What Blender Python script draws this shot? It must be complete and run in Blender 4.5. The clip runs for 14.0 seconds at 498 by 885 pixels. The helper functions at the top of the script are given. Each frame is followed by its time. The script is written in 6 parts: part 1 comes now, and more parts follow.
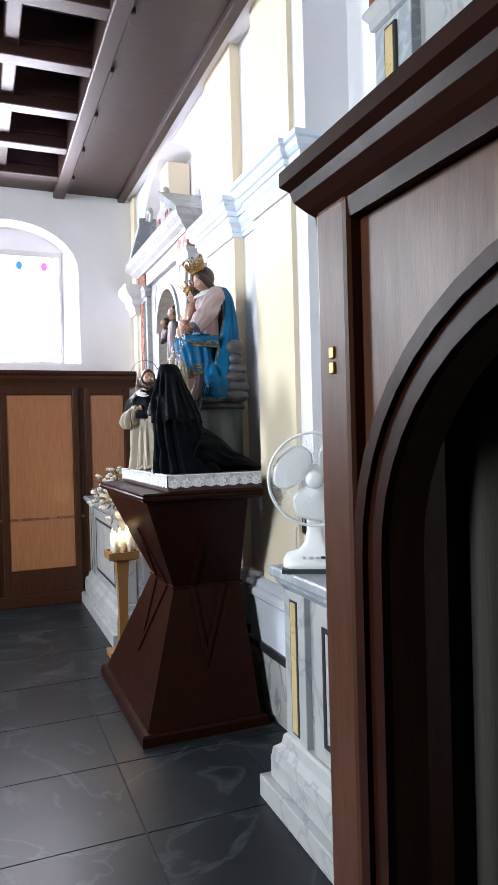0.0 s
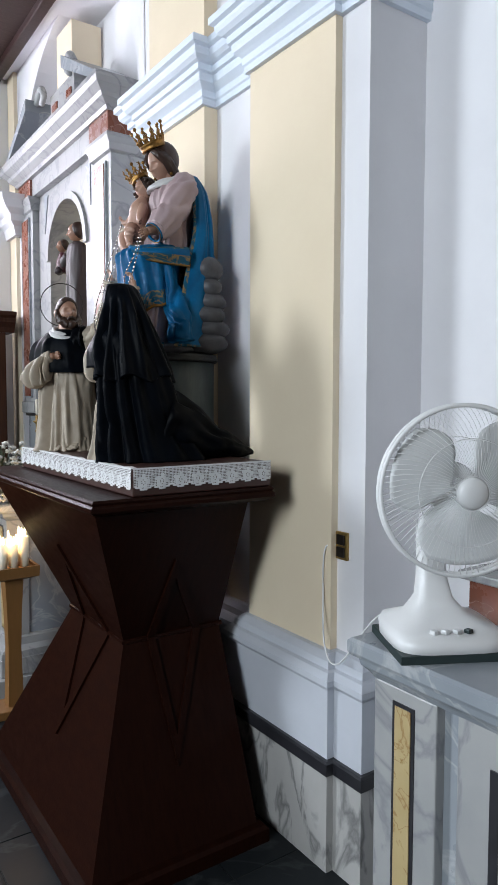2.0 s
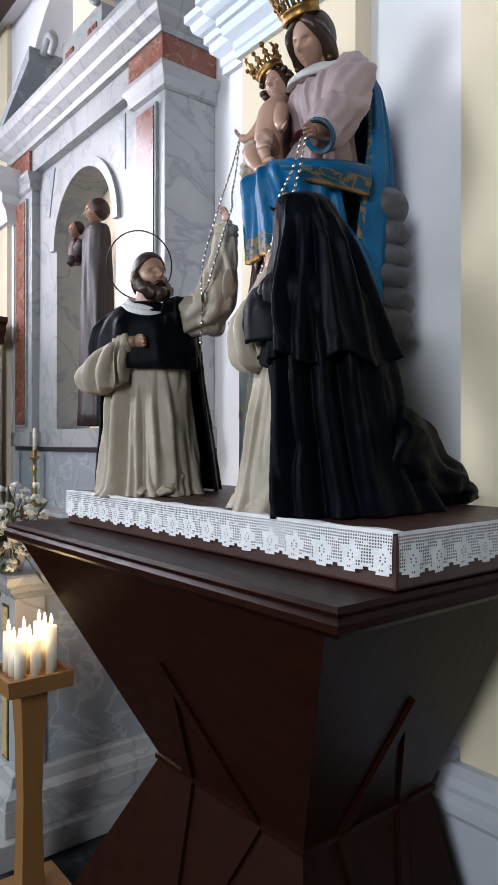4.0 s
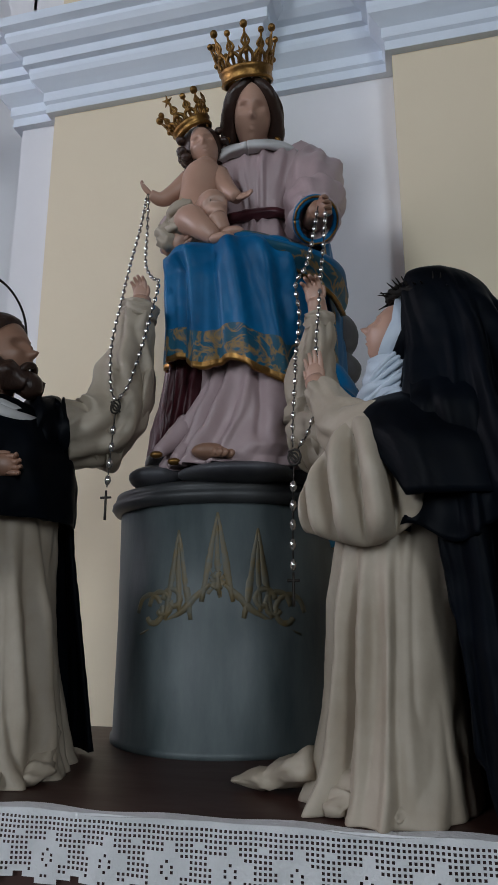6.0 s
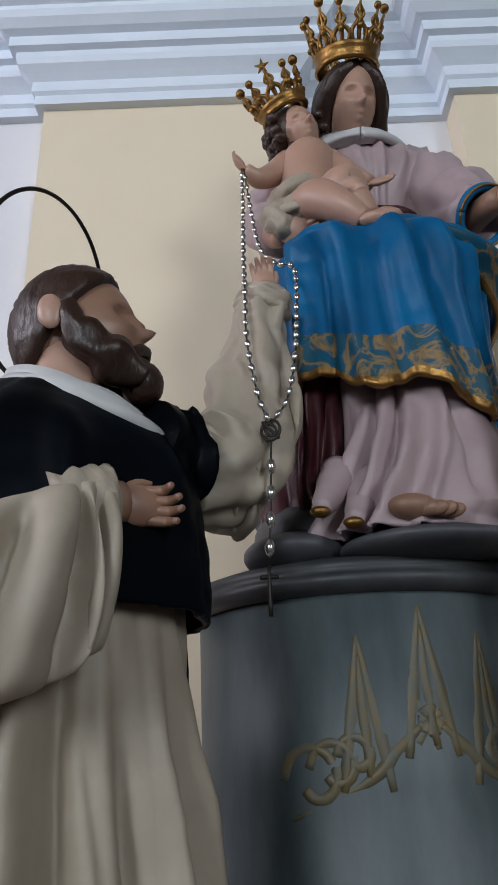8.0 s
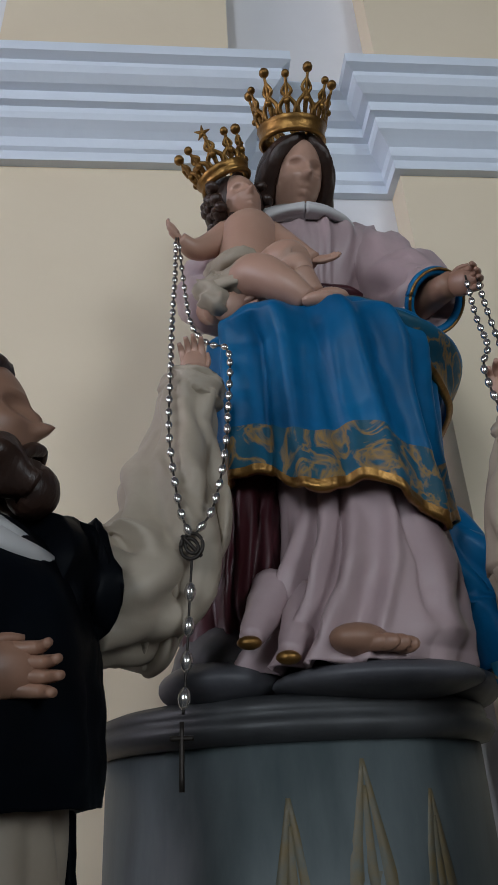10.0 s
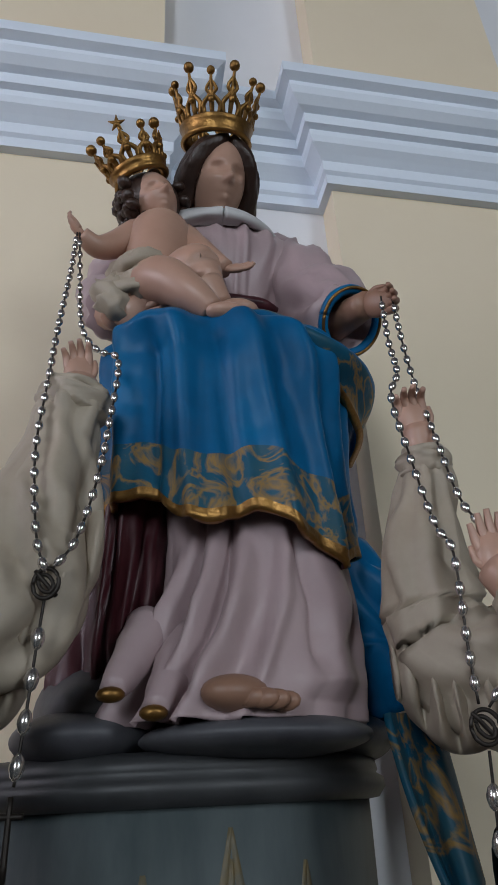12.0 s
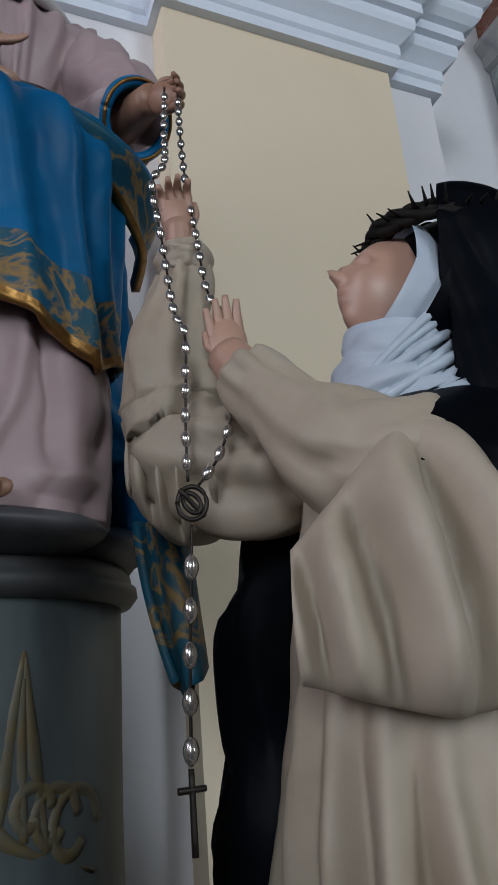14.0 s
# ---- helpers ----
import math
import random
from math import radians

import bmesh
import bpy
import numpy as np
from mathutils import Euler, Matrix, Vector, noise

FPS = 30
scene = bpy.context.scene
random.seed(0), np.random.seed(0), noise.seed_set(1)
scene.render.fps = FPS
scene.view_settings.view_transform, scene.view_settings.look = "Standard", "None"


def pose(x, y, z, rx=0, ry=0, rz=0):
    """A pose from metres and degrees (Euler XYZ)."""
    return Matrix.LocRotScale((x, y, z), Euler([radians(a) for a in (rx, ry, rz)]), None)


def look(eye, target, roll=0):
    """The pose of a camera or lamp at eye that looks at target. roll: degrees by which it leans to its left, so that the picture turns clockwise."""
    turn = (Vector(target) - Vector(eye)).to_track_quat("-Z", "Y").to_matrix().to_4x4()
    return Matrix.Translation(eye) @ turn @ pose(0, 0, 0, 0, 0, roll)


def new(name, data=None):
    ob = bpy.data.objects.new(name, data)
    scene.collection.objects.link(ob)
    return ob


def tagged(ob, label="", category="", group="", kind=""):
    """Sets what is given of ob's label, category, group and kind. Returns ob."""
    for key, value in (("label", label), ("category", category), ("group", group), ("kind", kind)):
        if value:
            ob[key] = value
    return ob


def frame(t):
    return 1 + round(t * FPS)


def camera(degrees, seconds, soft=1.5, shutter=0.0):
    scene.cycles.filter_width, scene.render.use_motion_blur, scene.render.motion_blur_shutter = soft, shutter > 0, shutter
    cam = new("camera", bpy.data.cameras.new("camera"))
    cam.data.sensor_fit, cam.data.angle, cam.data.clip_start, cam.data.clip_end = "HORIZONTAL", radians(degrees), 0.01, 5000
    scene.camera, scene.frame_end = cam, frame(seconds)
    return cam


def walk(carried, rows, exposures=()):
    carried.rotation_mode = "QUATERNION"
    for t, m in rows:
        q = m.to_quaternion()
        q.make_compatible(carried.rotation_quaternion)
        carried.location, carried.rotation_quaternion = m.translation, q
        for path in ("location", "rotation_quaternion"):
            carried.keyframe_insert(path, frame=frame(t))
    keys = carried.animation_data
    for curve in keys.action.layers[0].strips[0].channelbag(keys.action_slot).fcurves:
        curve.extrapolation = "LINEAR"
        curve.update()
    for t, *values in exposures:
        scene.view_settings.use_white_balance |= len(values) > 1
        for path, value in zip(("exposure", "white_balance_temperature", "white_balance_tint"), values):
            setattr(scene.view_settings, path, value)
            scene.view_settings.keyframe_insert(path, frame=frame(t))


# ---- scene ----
cam = camera(40.3, 14.0)
PATH = [
    (0, (-1.635, 1.587, 1.644), (-0.891, 3.443, 1.627), -1.5),
    (0.5, (-1.676, 1.961, 1.641), (-0.774, 3.745, 1.612), 0.8),
    (1, (-1.621, 2.36, 1.644), (-0.744, 4.157, 1.609), -1.8),
    (1.5, (-1.603, 2.768, 1.65), (-0.64, 4.518, 1.539), 0.4),
    (2, (-1.598, 3.145, 1.664), (-0.47, 4.792, 1.541), 0.1),
    (2.5, (-1.535, 3.476, 1.548), (-0.546, 5.213, 1.623), 0.7),
    (2.7, (-1.535, 3.631, 1.526), (-0.589, 5.393, 1.57), 2.3),
    (4.8, (-1.485, 4.901, 1.613), (0.03, 6.2, 1.753), -0.5),
    (5, (-1.464, 5.026, 1.604), (0.113, 6.23, 1.854), -1.1),
    (5.2, (-1.465, 5.156, 1.606), (0.22, 6.184, 1.927), -2.0),
    (5.5, (-1.431, 5.259, 1.646), (0.319, 6.146, 2.032), -1.0),
    (6, (-1.432, 5.491, 1.66), (0.456, 5.944, 2.139), -0.1),
    (6.5, (-1.364, 5.698, 1.659), (0.529, 6.039, 2.206), -0.6),
    (7, (-1.238, 5.872, 1.673), (0.659, 6.138, 2.247), 0.2),
    (7.2, (-1.2, 5.922, 1.675), (0.693, 6.116, 2.29), -0.4),
    (9.3, (-1.031, 5.962, 1.761), (0.757, 5.839, 2.649), -2.7),
    (9.5, (-1.033, 5.956, 1.765), (0.746, 5.826, 2.669), -2.3),
    (10, (-1.017, 5.931, 1.786), (0.747, 5.767, 2.715), -3.0),
    (10.5, (-0.992, 5.919, 1.805), (0.763, 5.731, 2.746), -2.4),
    (11, (-0.969, 5.911, 1.826), (0.773, 5.719, 2.79), -2.7),
    (11.5, (-0.971, 5.899, 1.829), (0.761, 5.644, 2.796), -2.6),
    (12, (-0.973, 5.881, 1.826), (0.756, 5.528, 2.768), -2.9),
    (12.5, (-0.966, 5.849, 1.812), (0.771, 5.326, 2.654), -4.4),
    (13, (-0.953, 5.809, 1.79), (0.778, 5.111, 2.508), -4.5),
    (13.5, (-0.946, 5.784, 1.772), (0.784, 5.018, 2.421), -4.7),
    (14, (-0.934, 5.776, 1.763), (0.808, 5.015, 2.385), -4.9),
]
walk(cam, [(t, look(e, g, r)) for t, e, g, r in PATH], [(0, 0.72), (0.5, 0.42), (1.5, 0.10), (2.7, -0.02), (5, -0.13), (5.5, -0.50), (6.0, -1.25), (6.5, -0.55), (7, -0.50), (9.5, -1.35), (10.5, -1.00), (11.5, -1.00), (12.0, -1.10), (12.5, -1.55), (13.0, -0.70), (13.5, -0.60), (14, -1.00)])

# ---- world and light ----
world = bpy.data.worlds.new("world")
scene.world = world
world.use_nodes = True
wn = world.node_tree.nodes
sky = wn.new("ShaderNodeTexSky")
sky.sky_type = "NISHITA"
sky.sun_disc = False
sky.sun_elevation = radians(38)
sky.sun_rotation = radians(-50)
world.node_tree.links.new(sky.outputs[0], wn["Background"].inputs[0])
wn["Background"].inputs[1].default_value = 0.12


def area(name, m, sx, sy, power, colour):
    lamp = bpy.data.lights.new(name, "AREA")
    lamp.shape, lamp.size, lamp.size_y, lamp.energy, lamp.color = "RECTANGLE", sx, sy, power, colour
    ob = new(name, lamp)
    ob.matrix_world = m
    return ob


# daylight in the far wall's window, and from the nave's unseen opposite side, placed by shadow direction
area("window_daylight", look((-1.28, 8.93, 3.2), (-1.1, 4.0, 1.9)), 1.2, 1.3, 62, (0.88, 0.86, 1.0))
area("nave_daylight_far", look((-6.2, 8.6, 3.4), (-0.2, 5.4, 2.0)), 1.6, 2.4, 400, (0.82, 0.91, 1.0))
# unseen fill lamp added to brighten the near wall; no window stands behind it
area("nave_fill_near", look((-6.2, 2.6, 3.4), (0, 3.5, 2.0)), 1.6, 2.4, 290, (0.83, 0.92, 1.0))


# ---- materials ----
def mat(name, base, rough=0.6, metal=0.0, second=None, scale=8.0, mix=0.5, bump=0.0, bump_scale=60.0, stretch=(1, 1, 1),
        detail=6.0, coat=0.0, random_amount=0.0, spec=0.5, veins=None, vein_scale=2.5, vein_width=0.04, rough_var=0.1, world_space=False):
    m = bpy.data.materials.new(name)
    m.use_nodes = True
    nt = m.node_tree
    n, l = nt.nodes, nt.links
    b = n["Principled BSDF"]
    b.inputs["Metallic"].default_value = metal
    b.inputs["Coat Weight"].default_value = coat
    b.inputs["Coat Roughness"].default_value = 0.15
    b.inputs["Specular IOR Level"].default_value = spec
    tc = n.new("ShaderNodeTexCoord")
    mp = n.new("ShaderNodeMapping")
    mp.inputs["Scale"].default_value = stretch
    if world_space:
        tc = n.new("ShaderNodeNewGeometry")
    l.new(tc.outputs["Position" if world_space else "Object"], mp.inputs[0])
    no = n.new("ShaderNodeTexNoise")
    no.inputs["Scale"].default_value, no.inputs["Detail"].default_value = scale, detail
    no.inputs["Roughness"].default_value = 0.62
    l.new(mp.outputs[0], no.inputs["Vector"])
    ramp = n.new("ShaderNodeMapRange")
    ramp.inputs[1].default_value, ramp.inputs[2].default_value = 0.35, 0.68
    l.new(no.outputs[0], ramp.inputs[0])
    mul = n.new("ShaderNodeMath")
    mul.operation = "MULTIPLY"
    mul.inputs[1].default_value = mix
    l.new(ramp.outputs[0], mul.inputs[0])
    col = n.new("ShaderNodeMix")
    col.data_type = "RGBA"
    second = second or tuple(c * 0.8 for c in base)
    col.inputs[6].default_value, col.inputs[7].default_value = (*base, 1), (*second, 1)
    l.new(mul.outputs[0], col.inputs[0])
    out = col.outputs[2]
    if veins:
        wv = n.new("ShaderNodeTexNoise")
        wv.inputs["Scale"].default_value, wv.inputs["Detail"].default_value = vein_scale, 9.0
        wv.inputs["Distortion"].default_value = 1.6
        l.new(mp.outputs[0], wv.inputs["Vector"])
        su = n.new("ShaderNodeMath")
        su.operation = "SUBTRACT"
        su.inputs[1].default_value = 0.5
        l.new(wv.outputs[0], su.inputs[0])
        ab = n.new("ShaderNodeMath")
        ab.operation = "ABSOLUTE"
        l.new(su.outputs[0], ab.inputs[0])
        mr = n.new("ShaderNodeMapRange")
        mr.inputs[1].default_value, mr.inputs[2].default_value = 0.0, vein_width
        mr.inputs[3].default_value, mr.inputs[4].default_value = 0.8, 0.0
        l.new(ab.outputs[0], mr.inputs[0])
        vm = n.new("ShaderNodeMix")
        vm.data_type = "RGBA"
        vm.inputs[7].default_value = (*veins, 1)
        l.new(mr.outputs[0], vm.inputs[0])
        l.new(out, vm.inputs[6])
        out = vm.outputs[2]
    if random_amount:
        oi = n.new("ShaderNodeObjectInfo")
        mr2 = n.new("ShaderNodeMapRange")
        mr2.inputs[3].default_value, mr2.inputs[4].default_value = 1 - random_amount, 1 + random_amount
        l.new(oi.outputs["Random"], mr2.inputs[0])
        hs = n.new("ShaderNodeHueSaturation")
        l.new(mr2.outputs[0], hs.inputs["Value"])
        l.new(out, hs.inputs["Color"])
        out = hs.outputs[0]
    l.new(out, b.inputs["Base Color"])
    rr = n.new("ShaderNodeMapRange")
    rr.inputs[3].default_value, rr.inputs[4].default_value = max(rough - rough_var, 0.03), min(rough + rough_var, 1.0)
    l.new(no.outputs[0], rr.inputs[0])
    l.new(rr.outputs[0], b.inputs["Roughness"])
    if bump:
        nb = n.new("ShaderNodeTexNoise")
        nb.inputs["Scale"].default_value, nb.inputs["Detail"].default_value = bump_scale, 5.0
        l.new(mp.outputs[0], nb.inputs["Vector"])
        bp = n.new("ShaderNodeBump")
        bp.inputs["Strength"].default_value, bp.inputs["Distance"].default_value = bump, 0.01
        l.new(nb.outputs[0], bp.inputs["Height"])
        l.new(bp.outputs[0], b.inputs["Normal"])
    return m


def glow(name, colour, strength):
    m = bpy.data.materials.new(name)
    m.use_nodes = True
    b = m.node_tree.nodes["Principled BSDF"]
    b.inputs["Base Color"].default_value = (*colour, 1)
    b.inputs["Emission Color"].default_value = (*colour, 1)
    b.inputs["Emission Strength"].default_value = strength
    return m


WHITE = mat("white_plaster", (0.78, 0.77, 0.79), 0.85, second=(0.66, 0.65, 0.67), scale=1.6, mix=0.45, bump=0.12, bump_scale=18)
YELLOW = mat("yellow_plaster", (0.80, 0.685, 0.51), 0.85, second=(0.72, 0.60, 0.43), scale=1.3, mix=0.5, bump=0.12, bump_scale=16)
CORNICE = mat("cornice_plaster", (0.74, 0.80, 0.88), 0.7, second=(0.64, 0.70, 0.79), scale=3, mix=0.5, bump=0.1, bump_scale=25)
MARBLE = mat("white_marble", (0.37, 0.37, 0.365), 0.34, second=(0.27, 0.28, 0.285), scale=4, veins=(0.22, 0.225, 0.24), vein_scale=2.2, vein_width=0.028)
MARBLE_GREY = mat("grey_marble", (0.29, 0.315, 0.34), 0.3, second=(0.21, 0.235, 0.265), scale=5, veins=(0.44, 0.45, 0.46), vein_scale=3, vein_width=0.03)
MARBLE_DADO = mat("veined_dado_marble", (0.46, 0.45, 0.435), 0.35, second=(0.33, 0.32, 0.305), scale=5, veins=(0.12, 0.12, 0.12), vein_scale=3.4, vein_width=0.045, stretch=(1, 1, 0.5))
MARBLE_RED = mat("red_marble", (0.22, 0.075, 0.045), 0.28, second=(0.12, 0.04, 0.025), scale=12, veins=(0.40, 0.25, 0.2), vein_scale=7, vein_width=0.015)
MARBLE_YELLOW = mat("yellow_marble", (0.50, 0.39, 0.20), 0.3, second=(0.40, 0.29, 0.13), scale=10, veins=(0.3, 0.16, 0.05), vein_scale=8, vein_width=0.02)
BLACKSTONE = mat("black_stone", (0.018, 0.018, 0.022), 0.35, second=(0.04, 0.04, 0.045), scale=14)
DADO_PAINT = mat("grey_dado_paint", (0.55, 0.57, 0.62), 0.6, second=(0.46, 0.48, 0.53), scale=3, bump=0.08, bump_scale=20)
TABLEWOOD = mat("dark_mahogany", (0.018, 0.0050, 0.0026), 0.36, second=(0.010, 0.0026, 0.0016), scale=14, mix=0.8, stretch=(6, 1, 1), spec=0.07, bump=0.04, bump_scale=80)
CONFWOOD = mat("brown_walnut", (0.062, 0.023, 0.011), 0.36, second=(0.034, 0.012, 0.006), scale=9, mix=0.8, stretch=(7, 7, 0.8), spec=0.2, bump=0.05, bump_scale=60)
PANELWOOD = mat("orange_veneer", (0.42, 0.175, 0.075), 0.4, second=(0.30, 0.115, 0.045), scale=8, mix=0.8, stretch=(8, 8, 0.6), coat=0.2)
CEILWOOD = mat("dark_ceiling_wood", (0.035, 0.012, 0.009), 0.45, second=(0.018, 0.007, 0.005), scale=9, stretch=(1, 7, 7), bump=0.05)
STANDWOOD = mat("pine_stand_wood", (0.24, 0.115, 0.035), 0.5, second=(0.20, 0.10, 0.03), scale=9, stretch=(6, 6, 0.7), bump=0.05)
FLOORSTONE = mat("slate_floor", (0.018, 0.021, 0.023), 0.34, second=(0.010, 0.012, 0.014), scale=2.4, mix=0.8, veins=(0.040, 0.044, 0.046), vein_scale=1.3, vein_width=0.02, random_amount=0.08, bump=0.02, spec=0.12, world_space=True)
GROUT = mat("floor_joint", (0.03, 0.03, 0.03), 0.8)
BLACKCLOTH = mat("black_painted_habit", (0.0018, 0.0020, 0.0028), 0.46, second=(0.0024, 0.0042, 0.0075), scale=6, mix=0.9, spec=0.05, bump=0.05, bump_scale=70, rough_var=0.08)
CREAM = mat("cream_painted_habit", (0.44, 0.375, 0.295), 0.55, second=(0.31, 0.25, 0.185), scale=7, mix=0.8, bump=0.04, bump_scale=60)
BLUE = mat("blue_painted_mantle", (0.003, 0.125, 0.29), 0.42, second=(0.002, 0.065, 0.17), scale=7, mix=0.9, spec=0.16, bump=0.04, bump_scale=50)
BLUEHEM = mat("blue_border_with_worn_gold_scrolls", (0.004, 0.080, 0.15), 0.42, second=(0.035, 0.085, 0.095), scale=22, mix=0.8, spec=0.15, bump=0.06, bump_scale=90, veins=(0.34, 0.185, 0.035), vein_scale=17, vein_width=0.055)
MAUVE = mat("mauve_painted_dress", (0.43, 0.325, 0.33), 0.46, second=(0.37, 0.27, 0.28), scale=8, mix=0.8, bump=0.04, bump_scale=60)
MAROON = mat("maroon_lining", (0.075, 0.012, 0.018), 0.45, second=(0.035, 0.008, 0.012), scale=9)
LINEN = mat("white_painted_linen", (0.62, 0.61, 0.60), 0.55, second=(0.48, 0.47, 0.48), scale=9, bump=0.05)
WIMPLE = mat("pale_blue_wimple", (0.46, 0.53, 0.60), 0.5, second=(0.36, 0.40, 0.52), scale=9, bump=0.05)
SKIN = mat("painted_flesh", (0.47, 0.285, 0.21), 0.4, second=(0.40, 0.225, 0.16), scale=12, mix=0.7)
# darker copy of the flesh, with shade put into its colour
SKINDARK = mat("shaded_flesh_paint", (0.33, 0.18, 0.12), 0.42, second=(0.24, 0.13, 0.085), scale=12, mix=0.7)
HAIR = mat("dark_brown_hair_paint", (0.026, 0.012, 0.008), 0.42, second=(0.05, 0.024, 0.015), scale=30, mix=0.8, stretch=(1, 1, 0.3), bump=0.25, bump_scale=110)
GOLD = mat("antique_gold", (0.34, 0.18, 0.05), 0.40, metal=0.85, second=(0.10, 0.05, 0.016), scale=40, mix=0.7, bump=0.15, bump_scale=120)
PEDPAINT = mat("grey_blue_marbled_paint", (0.046, 0.062, 0.066), 0.5, second=(0.125, 0.148, 0.150), scale=4, mix=0.9, stretch=(3, 3, 0.9), bump=0.02)
RIMPAINT = mat("dark_grey_rim_paint", (0.020, 0.021, 0.023), 0.5, second=(0.060, 0.062, 0.064), scale=7, mix=0.9, bump=0.05)
ROCKPAINT = mat("grey_cloud_paint", (0.10, 0.10, 0.11), 0.5, second=(0.036, 0.036, 0.044), scale=9, mix=0.9, bump=0.1, bump_scale=40)
EMBLEM = mat("faded_gold_paint", (0.145, 0.105, 0.045), 0.5, second=(0.10, 0.105, 0.085), scale=60, mix=1.0)
SILVER = mat("silver_beads", (0.72, 0.69, 0.66), 0.22, metal=0.9, second=(0.5, 0.47, 0.44), scale=30)
THORN = mat("blackened_thorn_wood", (0.007, 0.006, 0.005), 0.7, second=(0.016, 0.012, 0.009), scale=60, spec=0.2, bump=0.2, bump_scale=150)
IRON = mat("dark_wire", (0.03, 0.024, 0.02), 0.45, metal=0.6)
LACE = mat("white_lace", (0.70, 0.70, 0.70), 0.85, second=(0.70, 0.70, 0.71), scale=70, bump=0.3, bump_scale=200)
BASEWOOD = mat("brown_platform_paint", (0.050, 0.019, 0.014), 0.45, second=(0.045, 0.017, 0.012), scale=10, stretch=(4, 1, 1))
PLASTIC = mat("white_plastic", (0.80, 0.80, 0.80), 0.35, second=(0.74, 0.74, 0.74), scale=5)
BLADE = mat("grey_plastic_blade", (0.72, 0.73, 0.73), 0.4, second=(0.66, 0.67, 0.67), scale=5)
DARKPLASTIC = mat("dark_green_rubber", (0.025, 0.04, 0.04), 0.5)
BRASS = mat("aged_brass", (0.42, 0.28, 0.10), 0.38, metal=0.8, second=(0.20, 0.12, 0.04), scale=30)
WAX = mat("candle_wax", (0.82, 0.76, 0.62), 0.5)
FLAME = glow("candle_flame", (1.0, 0.72, 0.36), 30)
GREENLEAF = mat("dusty_leaf", (0.06, 0.085, 0.045), 0.6, second=(0.12, 0.14, 0.10), scale=30)
PETAL = mat("white_petal", (0.62, 0.61, 0.56), 0.6, second=(0.5, 0.5, 0.46), scale=30)
# dark ochre chosen so that the unseen closing walls bounce less light
NAVEWALL = mat("unseen_wall_ochre", (0.24, 0.20, 0.15), 0.85, second=(0.18, 0.15, 0.11), scale=1.5, bump=0.1, bump_scale=18)
# window panes, plain and stained: daylight behind them is given as their own glow
DAYLIGHT = glow("glowing_window_pane", (0.93, 0.91, 1.0), 6.0)
BLUEGLASS = glow("blue_stained_glass_lit", (0.03, 0.12, 0.9), 1.6)
PINKGLASS = glow("pink_stained_glass_lit", (0.85, 0.10, 0.42), 1.2)
CURTAIN = mat("dark_curtain", (0.020, 0.018, 0.012), 0.9, second=(0.012, 0.011, 0.008), scale=10, stretch=(8, 8, 0.5), bump=0.2)


# ---- mesh helpers ----
def mesh_object(name, bm, mats, parent=None, label="", smooth=False):
    bmesh.ops.recalc_face_normals(bm, faces=bm.faces)
    root = parent
    while root and root.parent:
        root = root.parent
    if root:
        bmesh.ops.translate(bm, verts=bm.verts, vec=-root.location)
    me = bpy.data.meshes.new(name)
    bm.to_mesh(me)
    bm.free()
    for m in (mats if isinstance(mats, (list, tuple)) else [mats]):
        me.materials.append(m)
    if smooth:
        me.polygons.foreach_set("use_smooth", [True] * len(me.polygons))
    ob = new(name, me)
    if parent:
        ob.parent = parent
    if label:
        ob["label"] = label
    return ob


def part(name, bm, mats, parent, label="", smooth=False):
    return mesh_object(name, bm, mats, parent, label, smooth)


def thing(name, label, category, group="", kind="", at=(0, 0, 0)):
    ob = new(name)
    ob.location = at
    return tagged(ob, label, category, group, kind)


def box(bm, x0, x1, y0, y1, z0, z1, bevel=0.0, mi=0):
    vs = [bm.verts.new((x, y, z)) for x in (x0, x1) for y in (y0, y1) for z in (z0, z1)]
    fs = [bm.faces.new([vs[i] for i in q]) for q in ((0, 1, 3, 2), (4, 6, 7, 5), (0, 4, 5, 1), (2, 3, 7, 6), (0, 2, 6, 4), (1, 5, 7, 3))]
    for f in fs:
        f.material_index = mi
    if bevel:
        es = list({e for f in fs for e in f.edges})
        bmesh.ops.bevel(bm, geom=es, offset=bevel, segments=2, affect="EDGES", profile=0.5)
    return fs


def boxed(x0, x1, y0, y1, z0, z1, bevel=0.0):
    bm = bmesh.new()
    box(bm, x0, x1, y0, y1, z0, z1, bevel)
    return bm


def loft(bm, rings, mi=0, cap=True, closed=True):
    vr = [[bm.verts.new(p) for p in r] for r in rings]
    n = len(vr[0])
    for a, b in zip(vr, vr[1:]):
        for i in range(n if closed else n - 1):
            j = (i + 1) % n
            bm.faces.new((a[i], a[j], b[j], b[i])).material_index = mi
    if cap and closed:
        for r in (vr[0], vr[-1]):
            bm.faces.new(r).material_index = mi
    return vr


def lathe(bm, profile, centre, n=24, mi=0, sy=1.0):
    cx, cy, cz = centre
    rings = [[(cx + r * math.cos(2 * math.pi * i / n), cy + sy * r * math.sin(2 * math.pi * i / n), cz + z) for i in range(n)] for r, z in profile]
    return loft(bm, rings, mi)


def spline(pts, m):
    """Catmull-Rom through tuples of any length, m samples."""
    p = [np.array(q, float) for q in pts]
    p = [2 * p[0] - p[1]] + p + [2 * p[-1] - p[-2]]
    out = []
    for k in range(m):
        u = k / (m - 1) * (len(p) - 3)
        i = min(int(u), len(p) - 4)
        t = u - i
        a, b, c, d = p[i:i + 4]
        out.append(0.5 * (2 * b + (c - a) * t + (2 * a - 5 * b + 4 * c - d) * t * t + (3 * b - a - 3 * c + d) * t ** 3))
    return out


